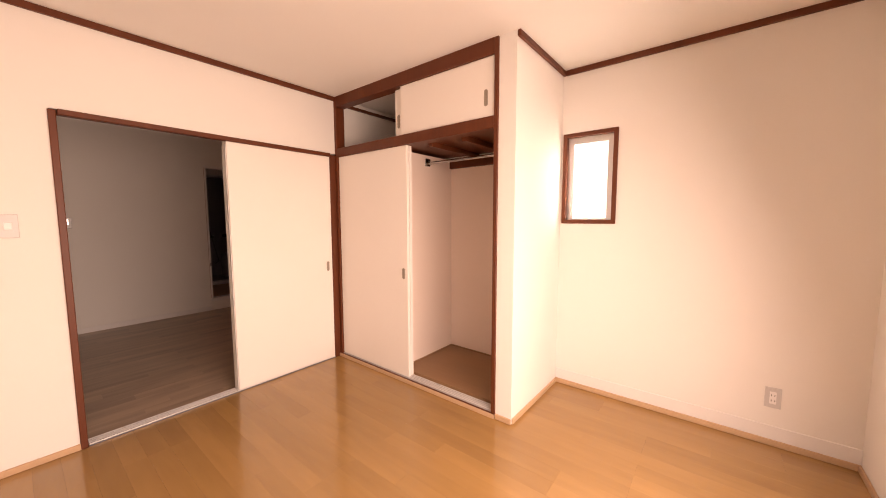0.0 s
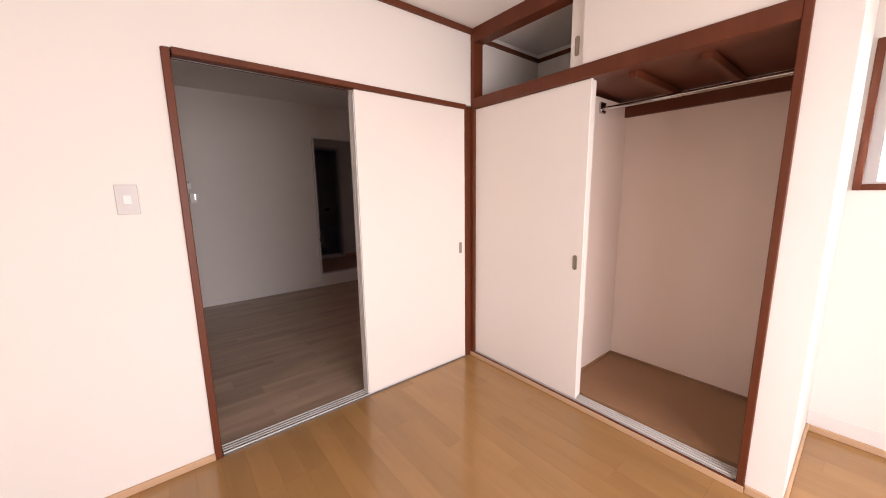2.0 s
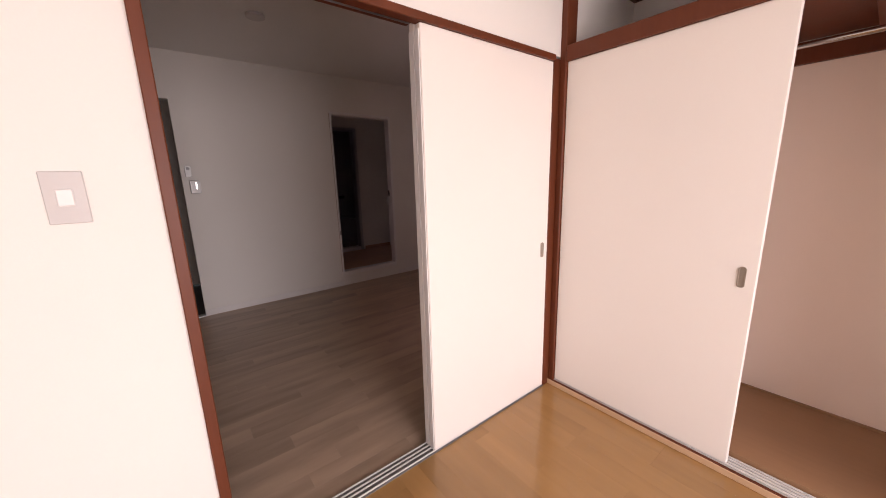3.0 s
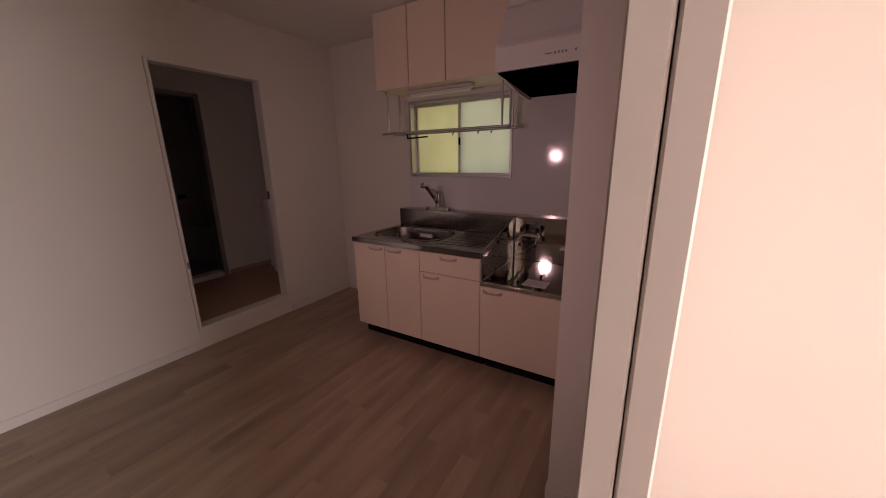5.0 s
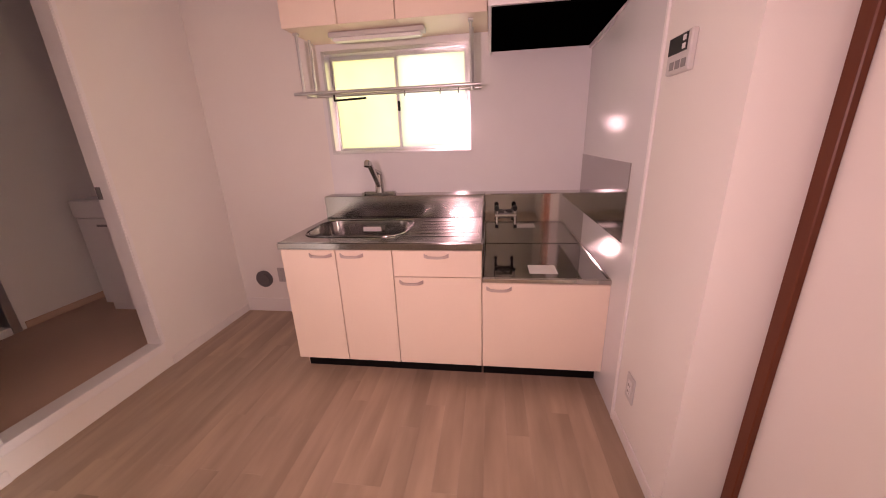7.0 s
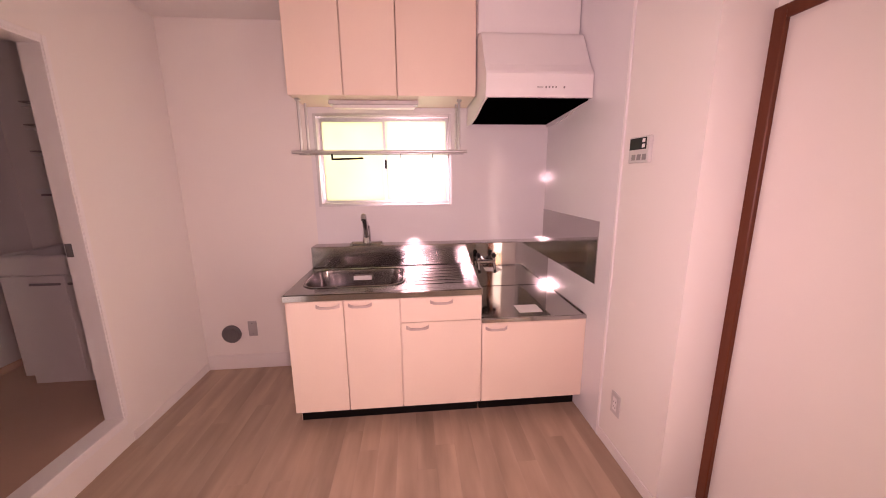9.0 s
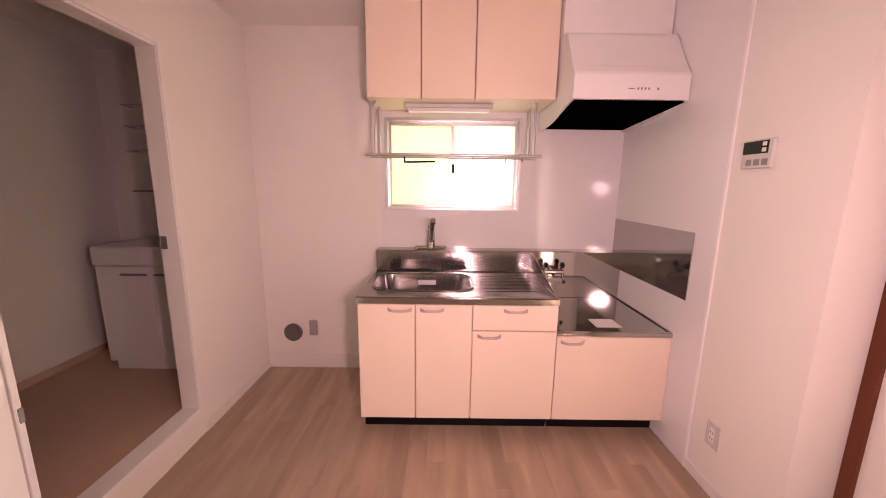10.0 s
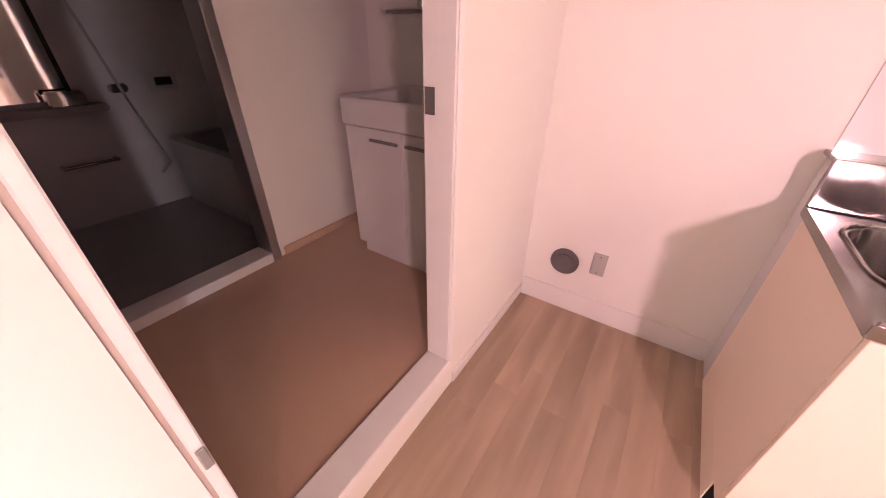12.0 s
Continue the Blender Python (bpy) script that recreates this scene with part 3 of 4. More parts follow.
def worktop():
    t = thing("worktop", (0.94, 1.42, 0.77), "brushed steel sink worktop with drainboard and splashback", "worktop")
    bm = bmesh.new()
    Y0, Y1, X0, X1 = 0.880, 1.953, 0.590, 1.213
    sx0, sx1, sy0, sy1 = 0.742, 1.120, 1.325, 1.895
    outer = [bm.verts.new((x, y, 0.80)) for x, y in rounded(X0, X1, Y0, Y1, 0.004, 6)]
    inner = [bm.verts.new((x, y, 0.795)) for x, y in rounded(sx0, sx1, sy0, sy1, 0.10, 6)]
    low = [bm.verts.new((x, y, 0.64)) for x, y in rounded(sx0 + 0.02, sx1 - 0.02, sy0 + 0.02, sy1 - 0.02, 0.10, 6)]
    bot = [bm.verts.new((x, y, 0.62)) for x, y in rounded(sx0 + 0.05, sx1 - 0.05, sy0 + 0.05, sy1 - 0.05, 0.08, 6)]
    skirt = [bm.verts.new((x, y, 0.769)) for x, y in rounded(X0, X1, Y0, Y1, 0.004, 6)]
    k = len(outer)
    for a, b in ((skirt, outer), (outer, inner), (inner, low), (low, bot)):
        for i in range(k):
            bm.faces.new((a[i], a[(i + 1) % k], b[(i + 1) % k], b[i]))
    bm.faces.new(bot)
    part("top", bm, STEEL, t, smooth=True)
    part("rim", bent([(x, y, 0.799) for x, y in rounded(sx0 - 0.012, sx1 + 0.012, sy0 - 0.012, sy1 + 0.012, 0.11, 5)] + [(sx1 + 0.012, sy1 - 0.11, 0.799)], 0.004, 6), STEEL, t, smooth=True)
    part("front_lip", boxes((X0 + 0.001, X0 + 0.012, Y0 + 0.004, Y1 - 0.004, 0.8003, 0.806), bevel=0.003, segments=2), STEEL, t)
    part("splashback", boxes((1.19, 1.213, Y0, Y1, 0.8005, 0.945), (1.2135, EAST_K - 0.007, Y0, Y1, 0.930, 0.945), bevel=0.003), STEEL, t)
    for i in range(6):
        x = 0.74 + i * 0.07
        part("drain_groove", boxes((x, x + 0.014, 0.93, 1.26, 0.8001, 0.8012), bevel=0.001), STEEL, t)
    part("drain_basket", rod(bmesh.new(), (0.90, 1.62, 0.6205), (0.90, 1.62, 0.626), 0.06, 24), BLACK, t, "dark drain basket cover")
    part("overflow_label", boxes((1.077, 1.079, 1.54, 1.66, 0.735, 0.765)), LABEL, t, "white paper label in the bowl")
    return t


worktop()
ct = thing("steel_counter", (0.94, 0.58, 0.6), "brushed steel cooker recess with splashbacks", "cooker top")
part("top", boxes((0.590, 1.21, 0.270, 0.884, 0.5985, 0.622), bevel=0.003), POLISHED, ct)
part("back_plate", boxes((1.19, 1.2095, 0.272, 0.879, 0.6225, 0.945), (1.2135, EAST_K - 0.007, 0.272, 0.879, 0.930, 0.945), bevel=0.002), POLISHED, ct)
part("side_plate", boxes((0.612, 1.189, 0.884, 0.8855, 0.6225, 0.768)), POLISHED, ct)
part("side_flange", prism([(1.189, 0.8045), (1.189, 0.935), (0.64, 0.8075), (0.64, 0.8045)], 0.8865, 0.889), POLISHED, ct)
part("tray_lip", boxes((0.592, 0.600, 0.274, 0.880, 0.6222, 0.627), bevel=0.002), POLISHED, ct)
part("tray_lip", boxes((0.600, 1.189, 0.276, 0.284, 0.6222, 0.630), bevel=0.002), POLISHED, ct)
setting("unit_backing", boxes((1.2005, EAST_K - 0.007, 0.274, 1.9385, 0.0, 0.9295)), GLOSSY, "white filler behind the kitchen unit", "wall panel")
gp = thing("splash_guard", (0.9, FUR + 0.007, 0.824), "thin steel splash guard on the wall by the cooker", "splash guard")
part("sheet", boxes((0.538, EAST_K - 0.008, FUR + 0.0065, FUR + 0.009, 0.824, 1.162)), POLISHED, gp)
part("rim", boxes((0.538, EAST_K - 0.008, FUR + 0.0065, FUR + 0.0115, 1.1622, 1.168)), POLISHED, gp)
part("rim", boxes((0.532, 0.5378, FUR + 0.0065, FUR + 0.0115, 0.824, 1.168)), POLISHED, gp)
single("paper_sheet", boxes((0.665, 0.786, 0.505, 0.645, 0.6222, 0.6232)), LABEL, "small white paper sheet on the cooker top", "paper")

gc = thing("gas_tap", (1.19, 0.75, 0.82), "chrome double gas tap with dark knobs on the splashback", "gas tap")
part("flange", rod(bmesh.new(), (1.1895, 0.75, 0.82), (1.182, 0.75, 0.82), 0.028, 20), CHROME, gc, smooth=True)
part("pipe", rod(bmesh.new(), (1.182, 0.75, 0.82), (1.135, 0.75, 0.82), 0.014), CHROME, gc, smooth=True)
part("body", rod(bmesh.new(), (1.13, 0.685, 0.82), (1.13, 0.815, 0.82), 0.018), CHROME, gc, smooth=True)
for y in (0.695, 0.805):
    part("valve", rod(bmesh.new(), (1.13, y, 0.835), (1.13, y, 0.850), 0.014, 14), CHROME, gc, smooth=True)
    part("knob", boxes((1.112, 1.148, y - 0.013, y + 0.013, 0.850, 0.885), bevel=0.006, segments=2), BLACK, gc, "black tap knob")
    nz = part("nozzle", rod(bmesh.new(), (1.12, y, 0.812), (1.085, y, 0.770), 0.011, 10, 0.008), CHROME, gc, smooth=True)
    part("rubber_cap", rod(bmesh.new(), (1.0845, y, 0.7695), (1.074, y, 0.757), 0.011, 12), BLACK, nz, "black rubber cap", smooth=True)

fa = thing("kitchen_tap", (1.245, 1.58, 0.945), "chrome single lever mixer tap on the ledge", "tap")
part("base", boxes((1.217, 1.272, 1.465, 1.695, 0.9455, 0.968), bevel=0.010, segments=3), CHROME, fa, smooth=True)
for y in (1.475, 1.685):
    part("end_cap", rod(bmesh.new(), (1.216, y, 0.955), (1.206, y, 0.955), 0.010, 14), CHROME, fa, smooth=True)
part("body", rod(bmesh.new(), (1.245, 1.58, 0.96), (1.245, 1.58, 1.08), 0.030, 20, 0.025), CHROME, fa, smooth=True)
part("spout", bent([(1.243, 1.580, 1.0), (1.15, 1.573, 1.075), (1.03, 1.563, 1.165), (0.995, 1.561, 1.172), (0.985, 1.56, 1.150)], 0.018, 14), CHROME, fa, smooth=True)
part("lever", prism([(1.272, 1.072), (1.272, 1.092), (1.225, 1.105), (1.145, 1.125), (1.14, 1.116), (1.22, 1.085)], 1.565, 1.595), CHROME, fa)

# upper cabinets, lamp and hanging rail
UX, UZ0 = 0.97, 1.874
for a, b in ((1.632, 1.940), (1.325, 1.629), (0.863, 1.322)):
    u = thing("wall_cabinet", (1.15, (a + b) / 2, UZ0), "cream laminate wall cabinet above the sink window", "wall cabinet", "kitchen wall cabinets")
    part("body", boxes((UX, EAST_K - 0.008, a, b, UZ0, K_TOP - 0.004)), CREAM, u)
    part("door", boxes((UX - 0.019, UX - 0.001, a + 0.002, b - 0.002, UZ0 - 0.004, K_TOP - 0.006), bevel=0.0015), CREAM, u)
li = thing("undershelf_light", (1.12, 1.47, UZ0 - 0.05), "slim white tube light under the wall cabinets", "lamp")
part("housing", boxes((1.08, 1.15, 1.20, 1.745, UZ0 - 0.028, UZ0 - 0.001), bevel=0.005), PLASTIC, li)
part("diffuser", boxes((1.085, 1.145, 1.22, 1.725, UZ0 - 0.046, UZ0 - 0.0285), bevel=0.006, segments=2), WHITE, li)
rk = thing("hanging_rack", (1.2, 1.44, 1.565), "white wire rack hung under the wall cabinets", "rack")
for x in (1.05, 1.20):
    part("rail", rod(bmesh.new(), (x, 0.90, 1.565), (x, 1.975, 1.565), 0.0095), ALU, rk, smooth=True)
for y in (0.95, 1.915):
    for x in (1.05, 1.20):
        part("hanger", rod(bmesh.new(), (x, y, 1.565), (x, y, UZ0 - 0.001), 0.008), ALU, rk, smooth=True)
    part("clip", boxes((1.035, 1.065, y - 0.014, y + 0.014, UZ0 - 0.016, UZ0 - 0.0005), bevel=0.004), ALU, rk)
    part("crossbar", rod(bmesh.new(), (1.05, y, 1.565), (1.20, y, 1.565), 0.008), ALU, rk, smooth=True)
for y in (1.02, 1.12, 1.32):
    part("hook", bent([(1.05, y, 1.553), (1.05, y, 1.535), (1.035, y, 1.525), (1.03, y, 1.54)], 0.003, 6), CHROME, rk, smooth=True)
part("paper_holder", bent([(1.06, 1.74, 1.553), (1.06, 1.74, 1.522), (1.06, 1.70, 1.522), (1.06, 1.55, 1.527)], 0.006, 8), BLACK, rk, "black wire paper roll holder", smooth=True)

# range hood
hd = thing("range_hood", (1.0, 0.55, 1.79), "white range hood with a black filter underside", "range hood")
HY0, HY1 = 0.278, 0.856
BK = EAST_K - 0.008
prof = [(0.70, 1.815), (0.697, 1.93), (0.704, 1.945), (0.735, 1.985), (0.775, 2.05), (0.815, 2.12), (0.842, 2.165), (0.862, 2.182), (0.90, 2.188), (BK, 2.188), (BK, 1.785), (0.72, 1.815)]
lip = [(0.702, 1.845), (0.702, 1.812), (0.76, 1.808), (0.84, 1.797), (0.92, 1.782), (1.00, 1.767), (1.08, 1.757), (1.18, 1.751), (BK - 0.001, 1.749), (BK - 0.001, 1.845)]
part("canopy", prism(prof, HY0, HY1), WHITE, hd)
part("filter", prism([(0.716, 1.8145), (EAST_K - 0.012, 1.784), (EAST_K - 0.012, 1.766), (0.716, 1.806)], HY0 + 0.012, HY1 - 0.012), FILTER, hd, "black grease filter")
part("side_lip", prism(lip, HY0 - 0.003, HY0 + 0.0115), WHITE, hd)
part("side_lip", prism(lip, HY1 - 0.0115, HY1 + 0.002), WHITE, hd)
for i in range(4):
    part("button", boxes((0.6955, 0.7002, 0.532 - i * 0.018, 0.539 - i * 0.018, 1.860, 1.870)), GREY, hd)
part("button", boxes((0.6955, 0.7002, 0.432, 0.440, 1.860, 1.870)), GREY, hd)
part("label_bar", boxes((0.6965, 0.7002, 0.552, 0.585, 1.863, 1.867)), GREY, hd, "small grey printed bar")
single("hood_filler", boxes((0.90, EAST_K - 0.008, HY0, 0.861, 2.1885, K_TOP - 0.003)), WHITE, "white duct cover above the range hood", "duct cover")

# wall fittings of the kitchen
rm = thing("water_heater_remote", (0.25, FUR, 1.51), "white wall remote of the water heater with a dark display", "remote control")
part("case", boxes((0.186, 0.322, FUR, FUR + 0.018, 1.456, 1.566), bevel=0.004), PLASTIC, rm)
part("display", boxes((0.205, 0.315, FUR + 0.018, FUR + 0.0195, 1.512, 1.560)), LCD, rm, "dark display")
for z in (1.518, 1.540):
    part("button", boxes((0.212, 0.230, FUR + 0.0195, FUR + 0.0215, z, z + 0.015), bevel=0.001), WHITE, rm, "white button")
for i in range(3):
    part("button", boxes((0.20 + i * 0.035, 0.225 + i * 0.035, FUR + 0.018, FUR + 0.0205, 1.468, 1.492), bevel=0.001), GREY, rm)
plate("wall_outlet", (0.258, FUR, 0.283), 0.07, 0.117, "y+", "white wall outlet beside the kitchen unit", "outlet", kind="outlet")
plate("wall_outlet", (EAST_K, 2.463, 0.318), 0.062, 0.117, "x-", "blank grey wall plate beside the drain cap", "outlet", kind="cover")
dc = thing("drain_cap", (EAST_K, 2.616, 0.282), "round grey wall drain cap", "drain cap")
part("flange", rod(bmesh.new(), (EAST_K - 0.012, 2.616, 0.282), (EAST_K, 2.616, 0.282), 0.068, 28), DARKGREY, dc, smooth=True)
part("cap", rod(bmesh.new(), (EAST_K - 0.02, 2.616, 0.282), (EAST_K - 0.0121, 2.616, 0.282), 0.045, 24), DARKGREY, dc, smooth=True)
ip = thing("intercom", (-1.50, NORTH, 1.245), "white wall intercom with a thermostat box above it", "intercom")
part("case", boxes((-1.54, -1.46, NORTH - 0.035, NORTH, 1.185, 1.305), bevel=0.005), PLASTIC, ip)
part("slot", boxes((-1.495, -1.487, NORTH - 0.0365, NORTH - 0.035, 1.225, 1.285)), CHROME, ip)
sg = thing("wall_sensor", (-1.535, NORTH, 1.38), "small white wall box with a dark button", "wall box")
part("case", boxes((-1.56, -1.51, NORTH - 0.012, NORTH, 1.335, 1.435), bevel=0.003), PLASTIC, sg)
part("button", rod(bmesh.new(), (-1.535, NORTH - 0.02, 1.41), (-1.535, NORTH - 0.012, 1.41), 0.014), GREY, sg, smooth=True)
cl = thing("ceiling_rose", (-1.06, 1.70, K_TOP), "round white ceiling light socket, unlit", "ceiling light")
part("disc", rod(bmesh.new(), (-1.06, 1.70, K_TOP - 0.02), (-1.06, 1.70, K_TOP - 0.0005), 0.06, 24), PLASTIC, cl, smooth=True)

# ---- washroom opening, washroom, bathroom ----
dw = thing("door_frame_2", ((o0 + o1) / 2, 2.86, 0), "white frame and raised sill of the washroom door", "door frame", kind="structure")
part("jamb", boxes((o1 - 0.014, o1 - 0.0005, NORTH - 0.006, NB + 0.004, oz0, oz1), bevel=0.002), WHITE, dw)
# the grey colour stands in for the shade inside the jamb groove
part("jamb", boxes((o0 + 0.0005, o0 + 0.008, NORTH + 0.006, NB + 0.004, oz0, oz1)), HANDLE, dw, "groove strip with its shade put in as grey")
part("jamb", boxes((o0 + 0.008, o0 + 0.028, NORTH - 0.003, NB + 0.004, oz0, oz1), bevel=0.003), WHITE, dw)
part("catch", boxes((o0 + 0.012, o0 + 0.026, NORTH - 0.009, NORTH - 0.003, 0.625, 0.675), bevel=0.002), GREY, dw, "grey metal door catch")
part("head", boxes((o0 + 0.028, o1 - 0.014, NORTH - 0.006, NB + 0.004, oz1 - 0.022, oz1 - 0.0005), bevel=0.002), WHITE, dw)
part("casing", boxes((o1 - 0.010, o1 + 0.012, NORTH - 0.012, NORTH - 0.0065, oz0 + 0.017, oz1 + 0.012), bevel=0.002), WHITE, dw)
part("casing", boxes((o0, o1 - 0.0105, NORTH - 0.012, NORTH - 0.0065, oz1 - 0.010, oz1 + 0.012), bevel=0.002), WHITE, dw)
part("sill", boxes((o0, o1, NORTH - 0.012, NB + 0.004, oz0 - 0.0295, oz0 + 0.016), bevel=0.003), WHITE, dw)
part("strike", boxes((o1 - 0.0165, o1 - 0.014, 2.868, 2.897, 1.05, 1.115)), DARKGREY, dw, "dark latch strike")

va = thing("vanity", (1.24, 3.34, WF), "white washroom vanity with a moulded basin", "vanity")
VX, VY0, VY1 = 1.0, 2.98, 3.685
part("body", boxes((VX, 1.498, VY0, VY1, 0.215, 0.858), (VX - 0.004, 1.498, VY0 + 0.03, VY1 - 0.035, WF, 0.2148)), WHITE, va)
bm = bmesh.new()
rings = [[bm.verts.new((x, y, z)) for x, y in rounded(*q, 0.03, 4)] for q, z in (
    ((VX - 0.03, 1.497, VY0 - 0.005, VY1 + 0.008), 0.862), ((VX - 0.038, 1.497, VY0 - 0.008, VY1 + 0.012), 0.87), ((VX - 0.038, 1.497, VY0 - 0.008, VY1 + 0.012), 0.974),
    ((VX - 0.030, 1.493, VY0, VY1 + 0.004), 0.983), ((VX + 0.02, 1.40, VY0 + 0.05, VY1 - 0.05), 0.978), ((VX + 0.09, 1.35, VY0 + 0.12, VY1 - 0.12), 0.88))]
for a, b in zip(rings, rings[1:]):
    for i in range(len(a)):
        bm.faces.new((a[i], a[(i + 1) % len(a)], b[(i + 1) % len(a)], b[i]))
bm.faces.new(rings[-1])
bm.faces.new(rings[0][::-1])
part("basin", bm, WHITE, va, "white moulded basin with a rounded rim", smooth=True)
for a, b, hy in ((3.337, VY1 - 0.002, 3.44), (VY0 + 0.002, 3.333, 3.23)):
    dd = part("door", boxes((VX - 0.02, VX - 0.001, a, b, 0.217, 0.856), bevel=0.002), WHITE, va)
    part("handle", boxes((VX - 0.034, VX - 0.021, hy - 0.085, hy + 0.085, 0.799, 0.813), bevel=0.004, segments=2), GREY, dd, "grey bar handle")
mc = thing("mirror_cabinet", (1.45, 3.37, 0.985), "white mirror cabinet with open shelves above the vanity", "mirror cabinet")
part("back", boxes((1.472, 1.497, VY0, 3.735, 0.985, 2.05)), WHITE, mc)
part("mirror", boxes((1.352, 1.357, VY0, 3.495, 1.345, 2.03)), MIRROR, mc, "mirror")
part("mirror_box", boxes((1.3575, 1.4715, VY0, 3.50, 1.335, 2.04), bevel=0.003), WHITE, mc)
for z in (1.57, 1.735, 1.875):
    part("shelf", boxes((1.37, 1.4715, 3.505, 3.725, z, z + 0.010), bevel=0.002), WHITE, mc)
    part("guard", bent([(1.465, 3.722, z + 0.03), (1.366, 3.722, z + 0.03), (1.366, 3.508, z + 0.03)], 0.004, 6), CHROME, mc, "chrome guard rail", smooth=True)
part("shelf", boxes((1.345, 1.4715, 3.505, 3.735, 1.325, 1.36), bevel=0.006, segments=2), WHITE, mc)
# solid grey strip drawn in for the dark shade line below the shelf
part("shadow_gap", boxes((1.343, 1.40, 3.51, 3.70, 1.312, 1.3245)), GREY, mc, "grey strip put in as shade under the lowest shelf")
setting("baseboard_washroom", boxes((b1 + 0.05, 1.498, BACK - 0.008, BACK, WF, WF + 0.05), bevel=0.002), TAN, "tan washroom skirting", "baseboard")

bd = thing("door_frame_3", ((b0 + b1) / 2, BACK, bz0), "aluminium bathroom door frame", "door frame", kind="structure")
for b in ((b0 - 0.02, b0 + 0.03, BACK - 0.02, 4.10, WF, bz1), (b1 - 0.03, b1 + 0.02, BACK - 0.02, 4.10, WF, bz1), (b0 + 0.03, b1 - 0.03, BACK - 0.02, 4.10, bz1 - 0.04, bz1)):
    part("frame_bar", boxes(b, bevel=0.004), ALU, bd)
part("sill", boxes((b0 + 0.03, b1 - 0.03, BACK - 0.02, 4.10, WF, bz0 + 0.01), bevel=0.004), WHITE, bd)

tb = thing("bathtub", (1.35, 4.75, 0.12), "pale grey bathtub in the dark bathroom", "bathtub")
bm = bmesh.new()
rings = [[bm.verts.new((x, y, z)) for x, y in rounded(*r, 0.08, 5)] for r, z in (((0.81, 1.695, 4.11, 5.395), 0.12), ((0.80, 1.695, 4.11, 5.395), 0.58), ((0.87, 1.64, 4.18, 5.33), 0.58), ((0.93, 1.59, 4.25, 5.25), 0.22))]
for a, b in zip(rings, rings[1:]):
    for i in range(len(a)):
        bm.faces.new((a[i], a[(i + 1) % len(a)], b[(i + 1) % len(a)], b[i]))
bm.faces.new(rings[-1])
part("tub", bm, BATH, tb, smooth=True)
FB = 5.4
br = thing("bath_remote", (0.925, FB, 0.93), "grey bath remote with a black display", "remote control")
part("case", boxes((0.84, 1.01, FB - 0.015, FB, 0.875, 0.99), bevel=0.003), BATH, br)
part("display", boxes((0.875, 0.975, FB - 0.017, FB - 0.015, 0.912, 0.96)), BLACK, br, "black display")
sh = thing("shower", (0.6, FB, 0.9), "chrome shower hose and mixer on the bathroom wall", "shower")
part("hose", bent([(0.57, FB - 0.05, 1.45), (0.61, FB - 0.04, 1.25), (0.66, FB - 0.04, 0.95), (0.72, FB - 0.05, 0.65), (0.77, FB - 0.06, 0.42), (0.70, FB - 0.05, 0.36)], 0.008, 8), GREY, sh, smooth=True)
part("bracket", boxes((0.54, 0.60, FB - 0.05, FB - 0.001, 1.40, 1.46), bevel=0.01, segments=2), CHROME, sh)
part("bracket", boxes((0.61, 0.71, FB - 0.04, FB - 0.001, 0.89, 0.94), bevel=0.01, segments=2), CHROME, sh)
part("head", rod(bmesh.new(), (0.57, FB - 0.05, 1.44), (0.55, FB - 0.12, 1.54), 0.02, 14, 0.04), CHROME, sh, smooth=True)
mr = thing("bath_mirror", (0.2, FB, 1.1), "upright bathroom mirror above a narrow counter", "mirror")
part("glass", boxes((0.07, 0.42, FB - 0.008, FB - 0.001, 0.875, 1.75)), MIRROR, mr)
part("edge", boxes((0.4205, 0.442, FB - 0.012, FB - 0.001, 0.865, 1.76)), BLACK, mr, "dark mirror edge")
bc = thing("bath_counter", (0.2, FB - 0.1, 0.85), "dark narrow bathroom counter with a mixer tap", "counter")
part("top", boxes((-0.25, 0.55, FB - 0.14, FB - 0.001, 0.81, 0.85), bevel=0.008, segments=2), GREY, bc)
part("mixer", boxes((0.30, 0.47, FB - 0.12, FB - 0.05, 0.8505, 0.93), bevel=0.012, segments=2), CHROME, bc, "chrome mixer")
tw = thing("towel_bar", (0.44, FB - 0.06, 0.51), "chrome towel bar on the bathroom wall", "towel bar")
part("bar", rod(bmesh.new(), (0.22, FB - 0.06, 0.51), (0.50, FB - 0.06, 0.51), 0.01), CHROME, tw, smooth=True)
for x in (0.23, 0.49):
    part("post", rod(bmesh.new(), (x, FB - 0.06, 0.51), (x, FB - 0.001, 0.51), 0.012), CHROME, tw, smooth=True)

# ---- floorboards, last ----
oak_parent = bpy.data.objects["floor_room"]
vin_parent = bpy.data.objects["floor_kitchen"]
board_meshes = {}


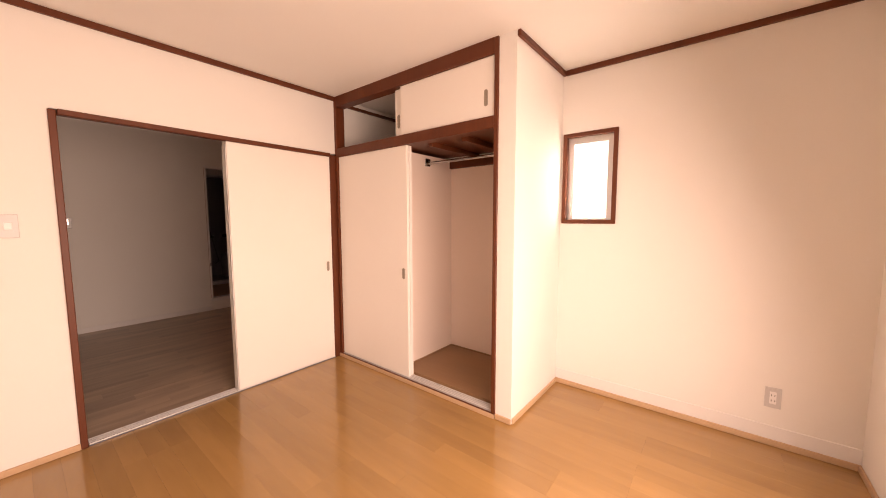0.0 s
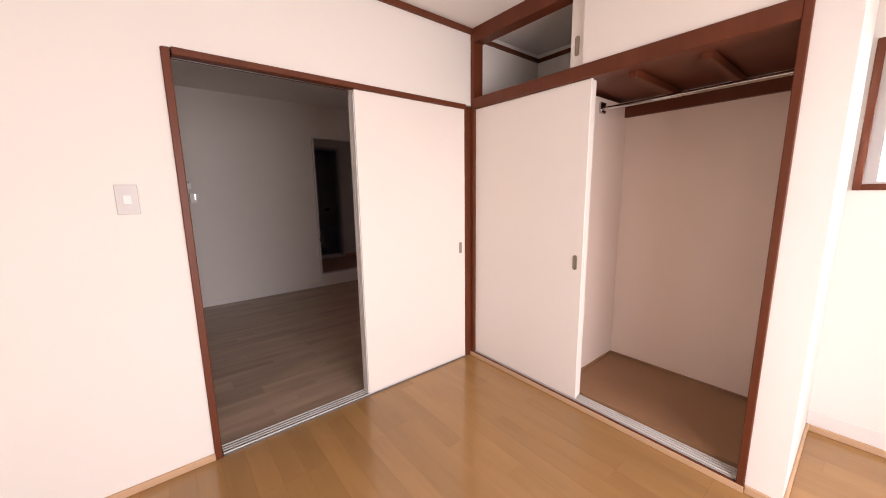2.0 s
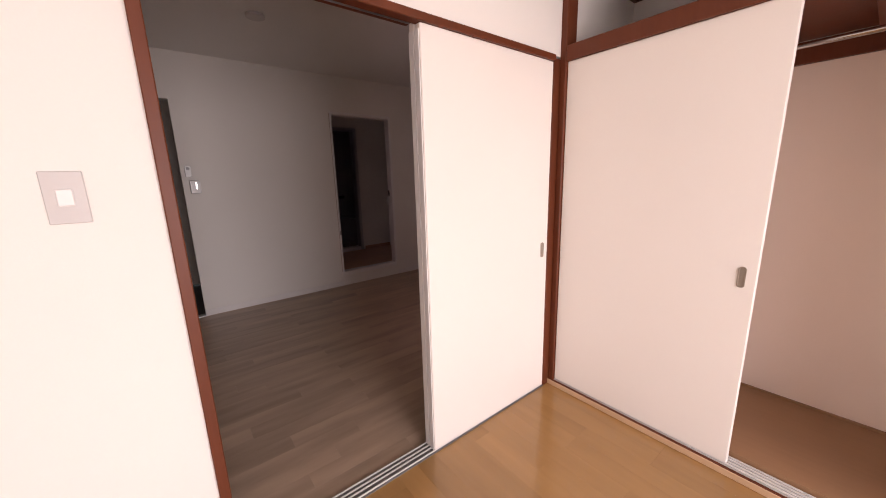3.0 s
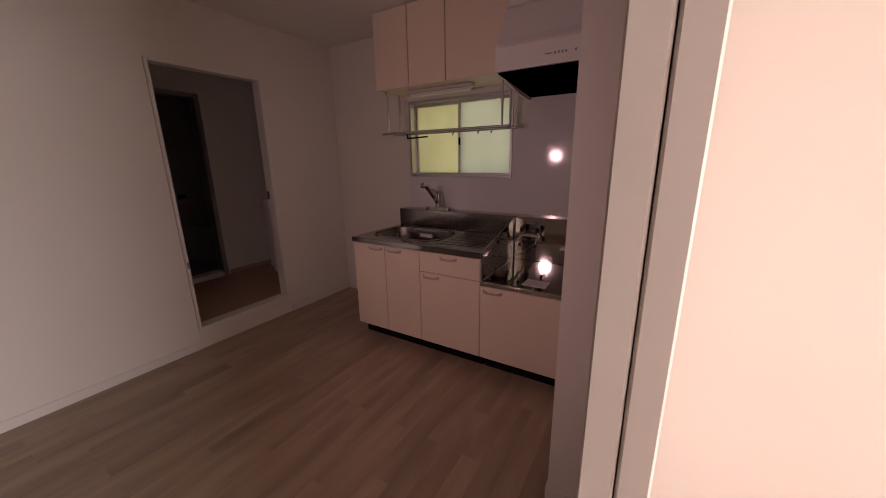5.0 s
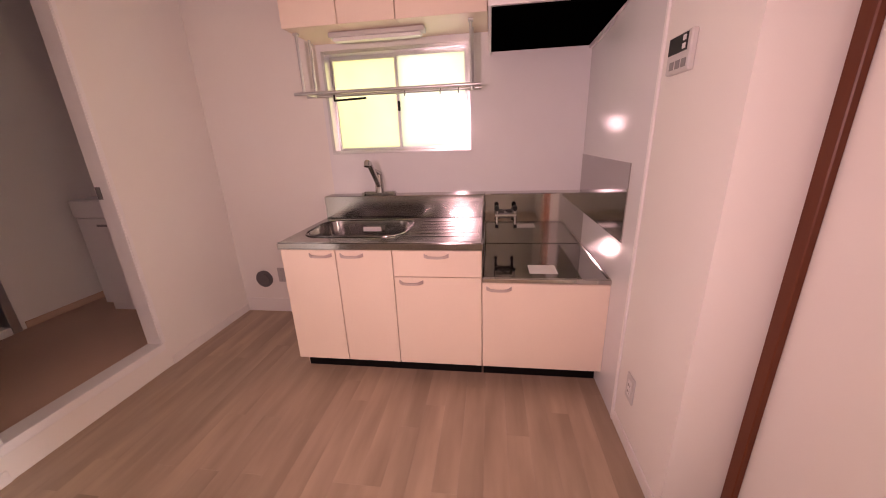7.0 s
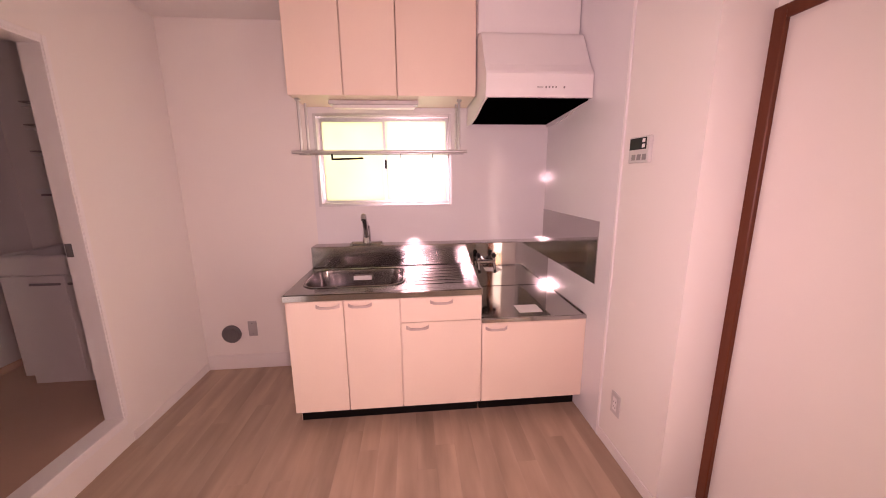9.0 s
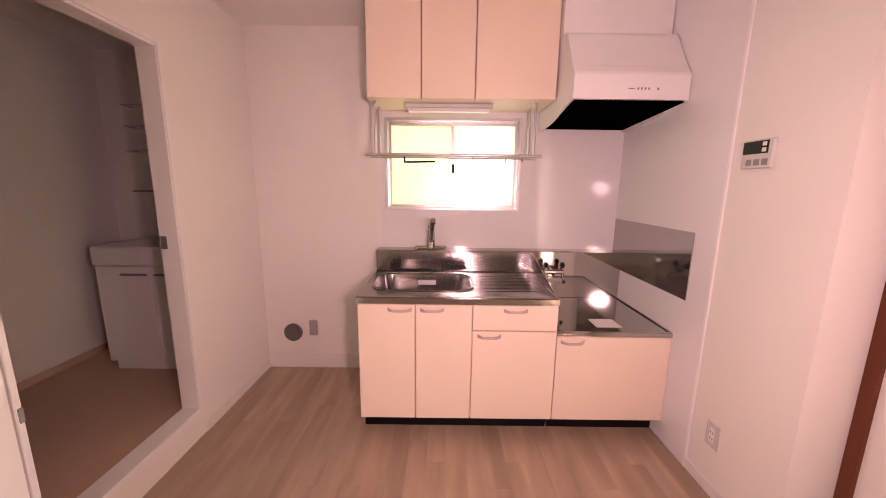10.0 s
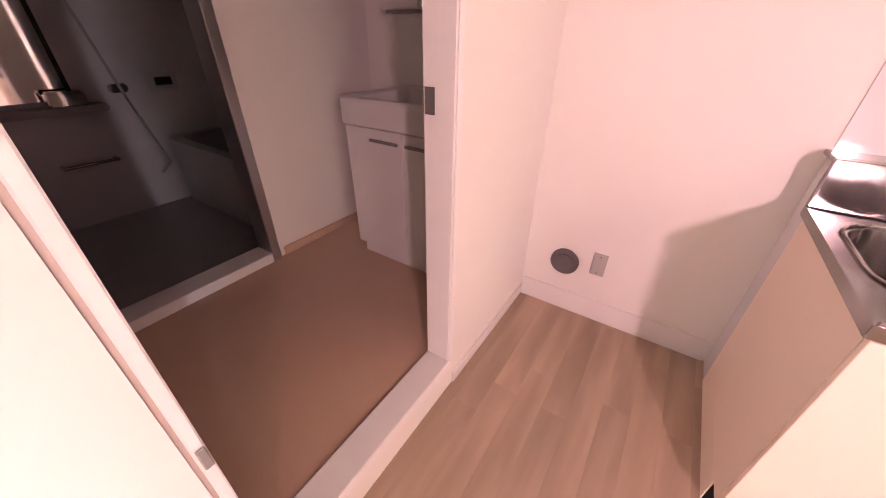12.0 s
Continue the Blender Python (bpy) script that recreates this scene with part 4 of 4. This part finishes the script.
def board(parent, x, y, w, l, along, mat):
    """One board with eased edges; alike boards share a mesh."""
    key = (round(w, 3), round(l, 3), along, mat.name)
    if key not in board_meshes:
        g, b, h = 0.00015, 0.0003, 0.006
        hx, hy = (w / 2 - g, l / 2 - g) if along == "y" else (l / 2 - g, w / 2 - g)
        bm = bmesh.new()
        lo = [bm.verts.new((sx * hx, sy * hy, -h)) for sx, sy in ((-1, -1), (1, -1), (1, 1), (-1, 1))]
        mi = [bm.verts.new((sx * hx, sy * hy, -b * 0.7)) for sx, sy in ((-1, -1), (1, -1), (1, 1), (-1, 1))]
        up = [bm.verts.new((sx * (hx - b), sy * (hy - b), 0)) for sx, sy in ((-1, -1), (1, -1), (1, 1), (-1, 1))]
        for a, c in ((lo, mi), (mi, up)):
            for i in range(4):
                bm.faces.new((a[i], a[(i + 1) % 4], c[(i + 1) % 4], c[i]))
        bm.faces.new(up)
        board_meshes[key] = mesh("floorboard", bm, mat)
    ob = new("floorboard", board_meshes[key])
    ob.location = (x, y, 0)
    ob.parent = parent


rng = random.Random(7)
x, row = WEST, 0
while x < EAST_A - 0.01:
    w = 0.05 if x == WEST else min(0.10, EAST_A - x)
    y = SOUTH
    first = rng.choice((0.3, 0.6, 0.9))
    while y < -0.01:
        top = -0.0 if x + w / 2 < 0 else -1.782
        if y >= top - 0.01:
            break
        l = min(first if y == SOUTH else 0.9, top - y)
        if l > 0.02:
            board(oak_parent, x + w / 2, y + l / 2, w, l, "y", OAK)
        y += l
    x += w
y = 0.079
while y < NORTH - 0.01:
    w = (FUR - 0.079) / 2 if y < FUR - 0.01 else min(0.10, NORTH - y)
    x = WEST
    first = rng.choice((0.3, 0.45, 0.6, 0.75, 0.9))
    while x < EAST_K - 0.01:
        end = -0.066 if y + w / 2 < FUR else EAST_K
        if x >= end - 0.01:
            break
        l = min(first if x == WEST else 0.9, end - x)
        if l > 0.02:
            board(vin_parent, x + l / 2, y + w / 2, w, l, "x", VINYL)
        x += l
    y += w
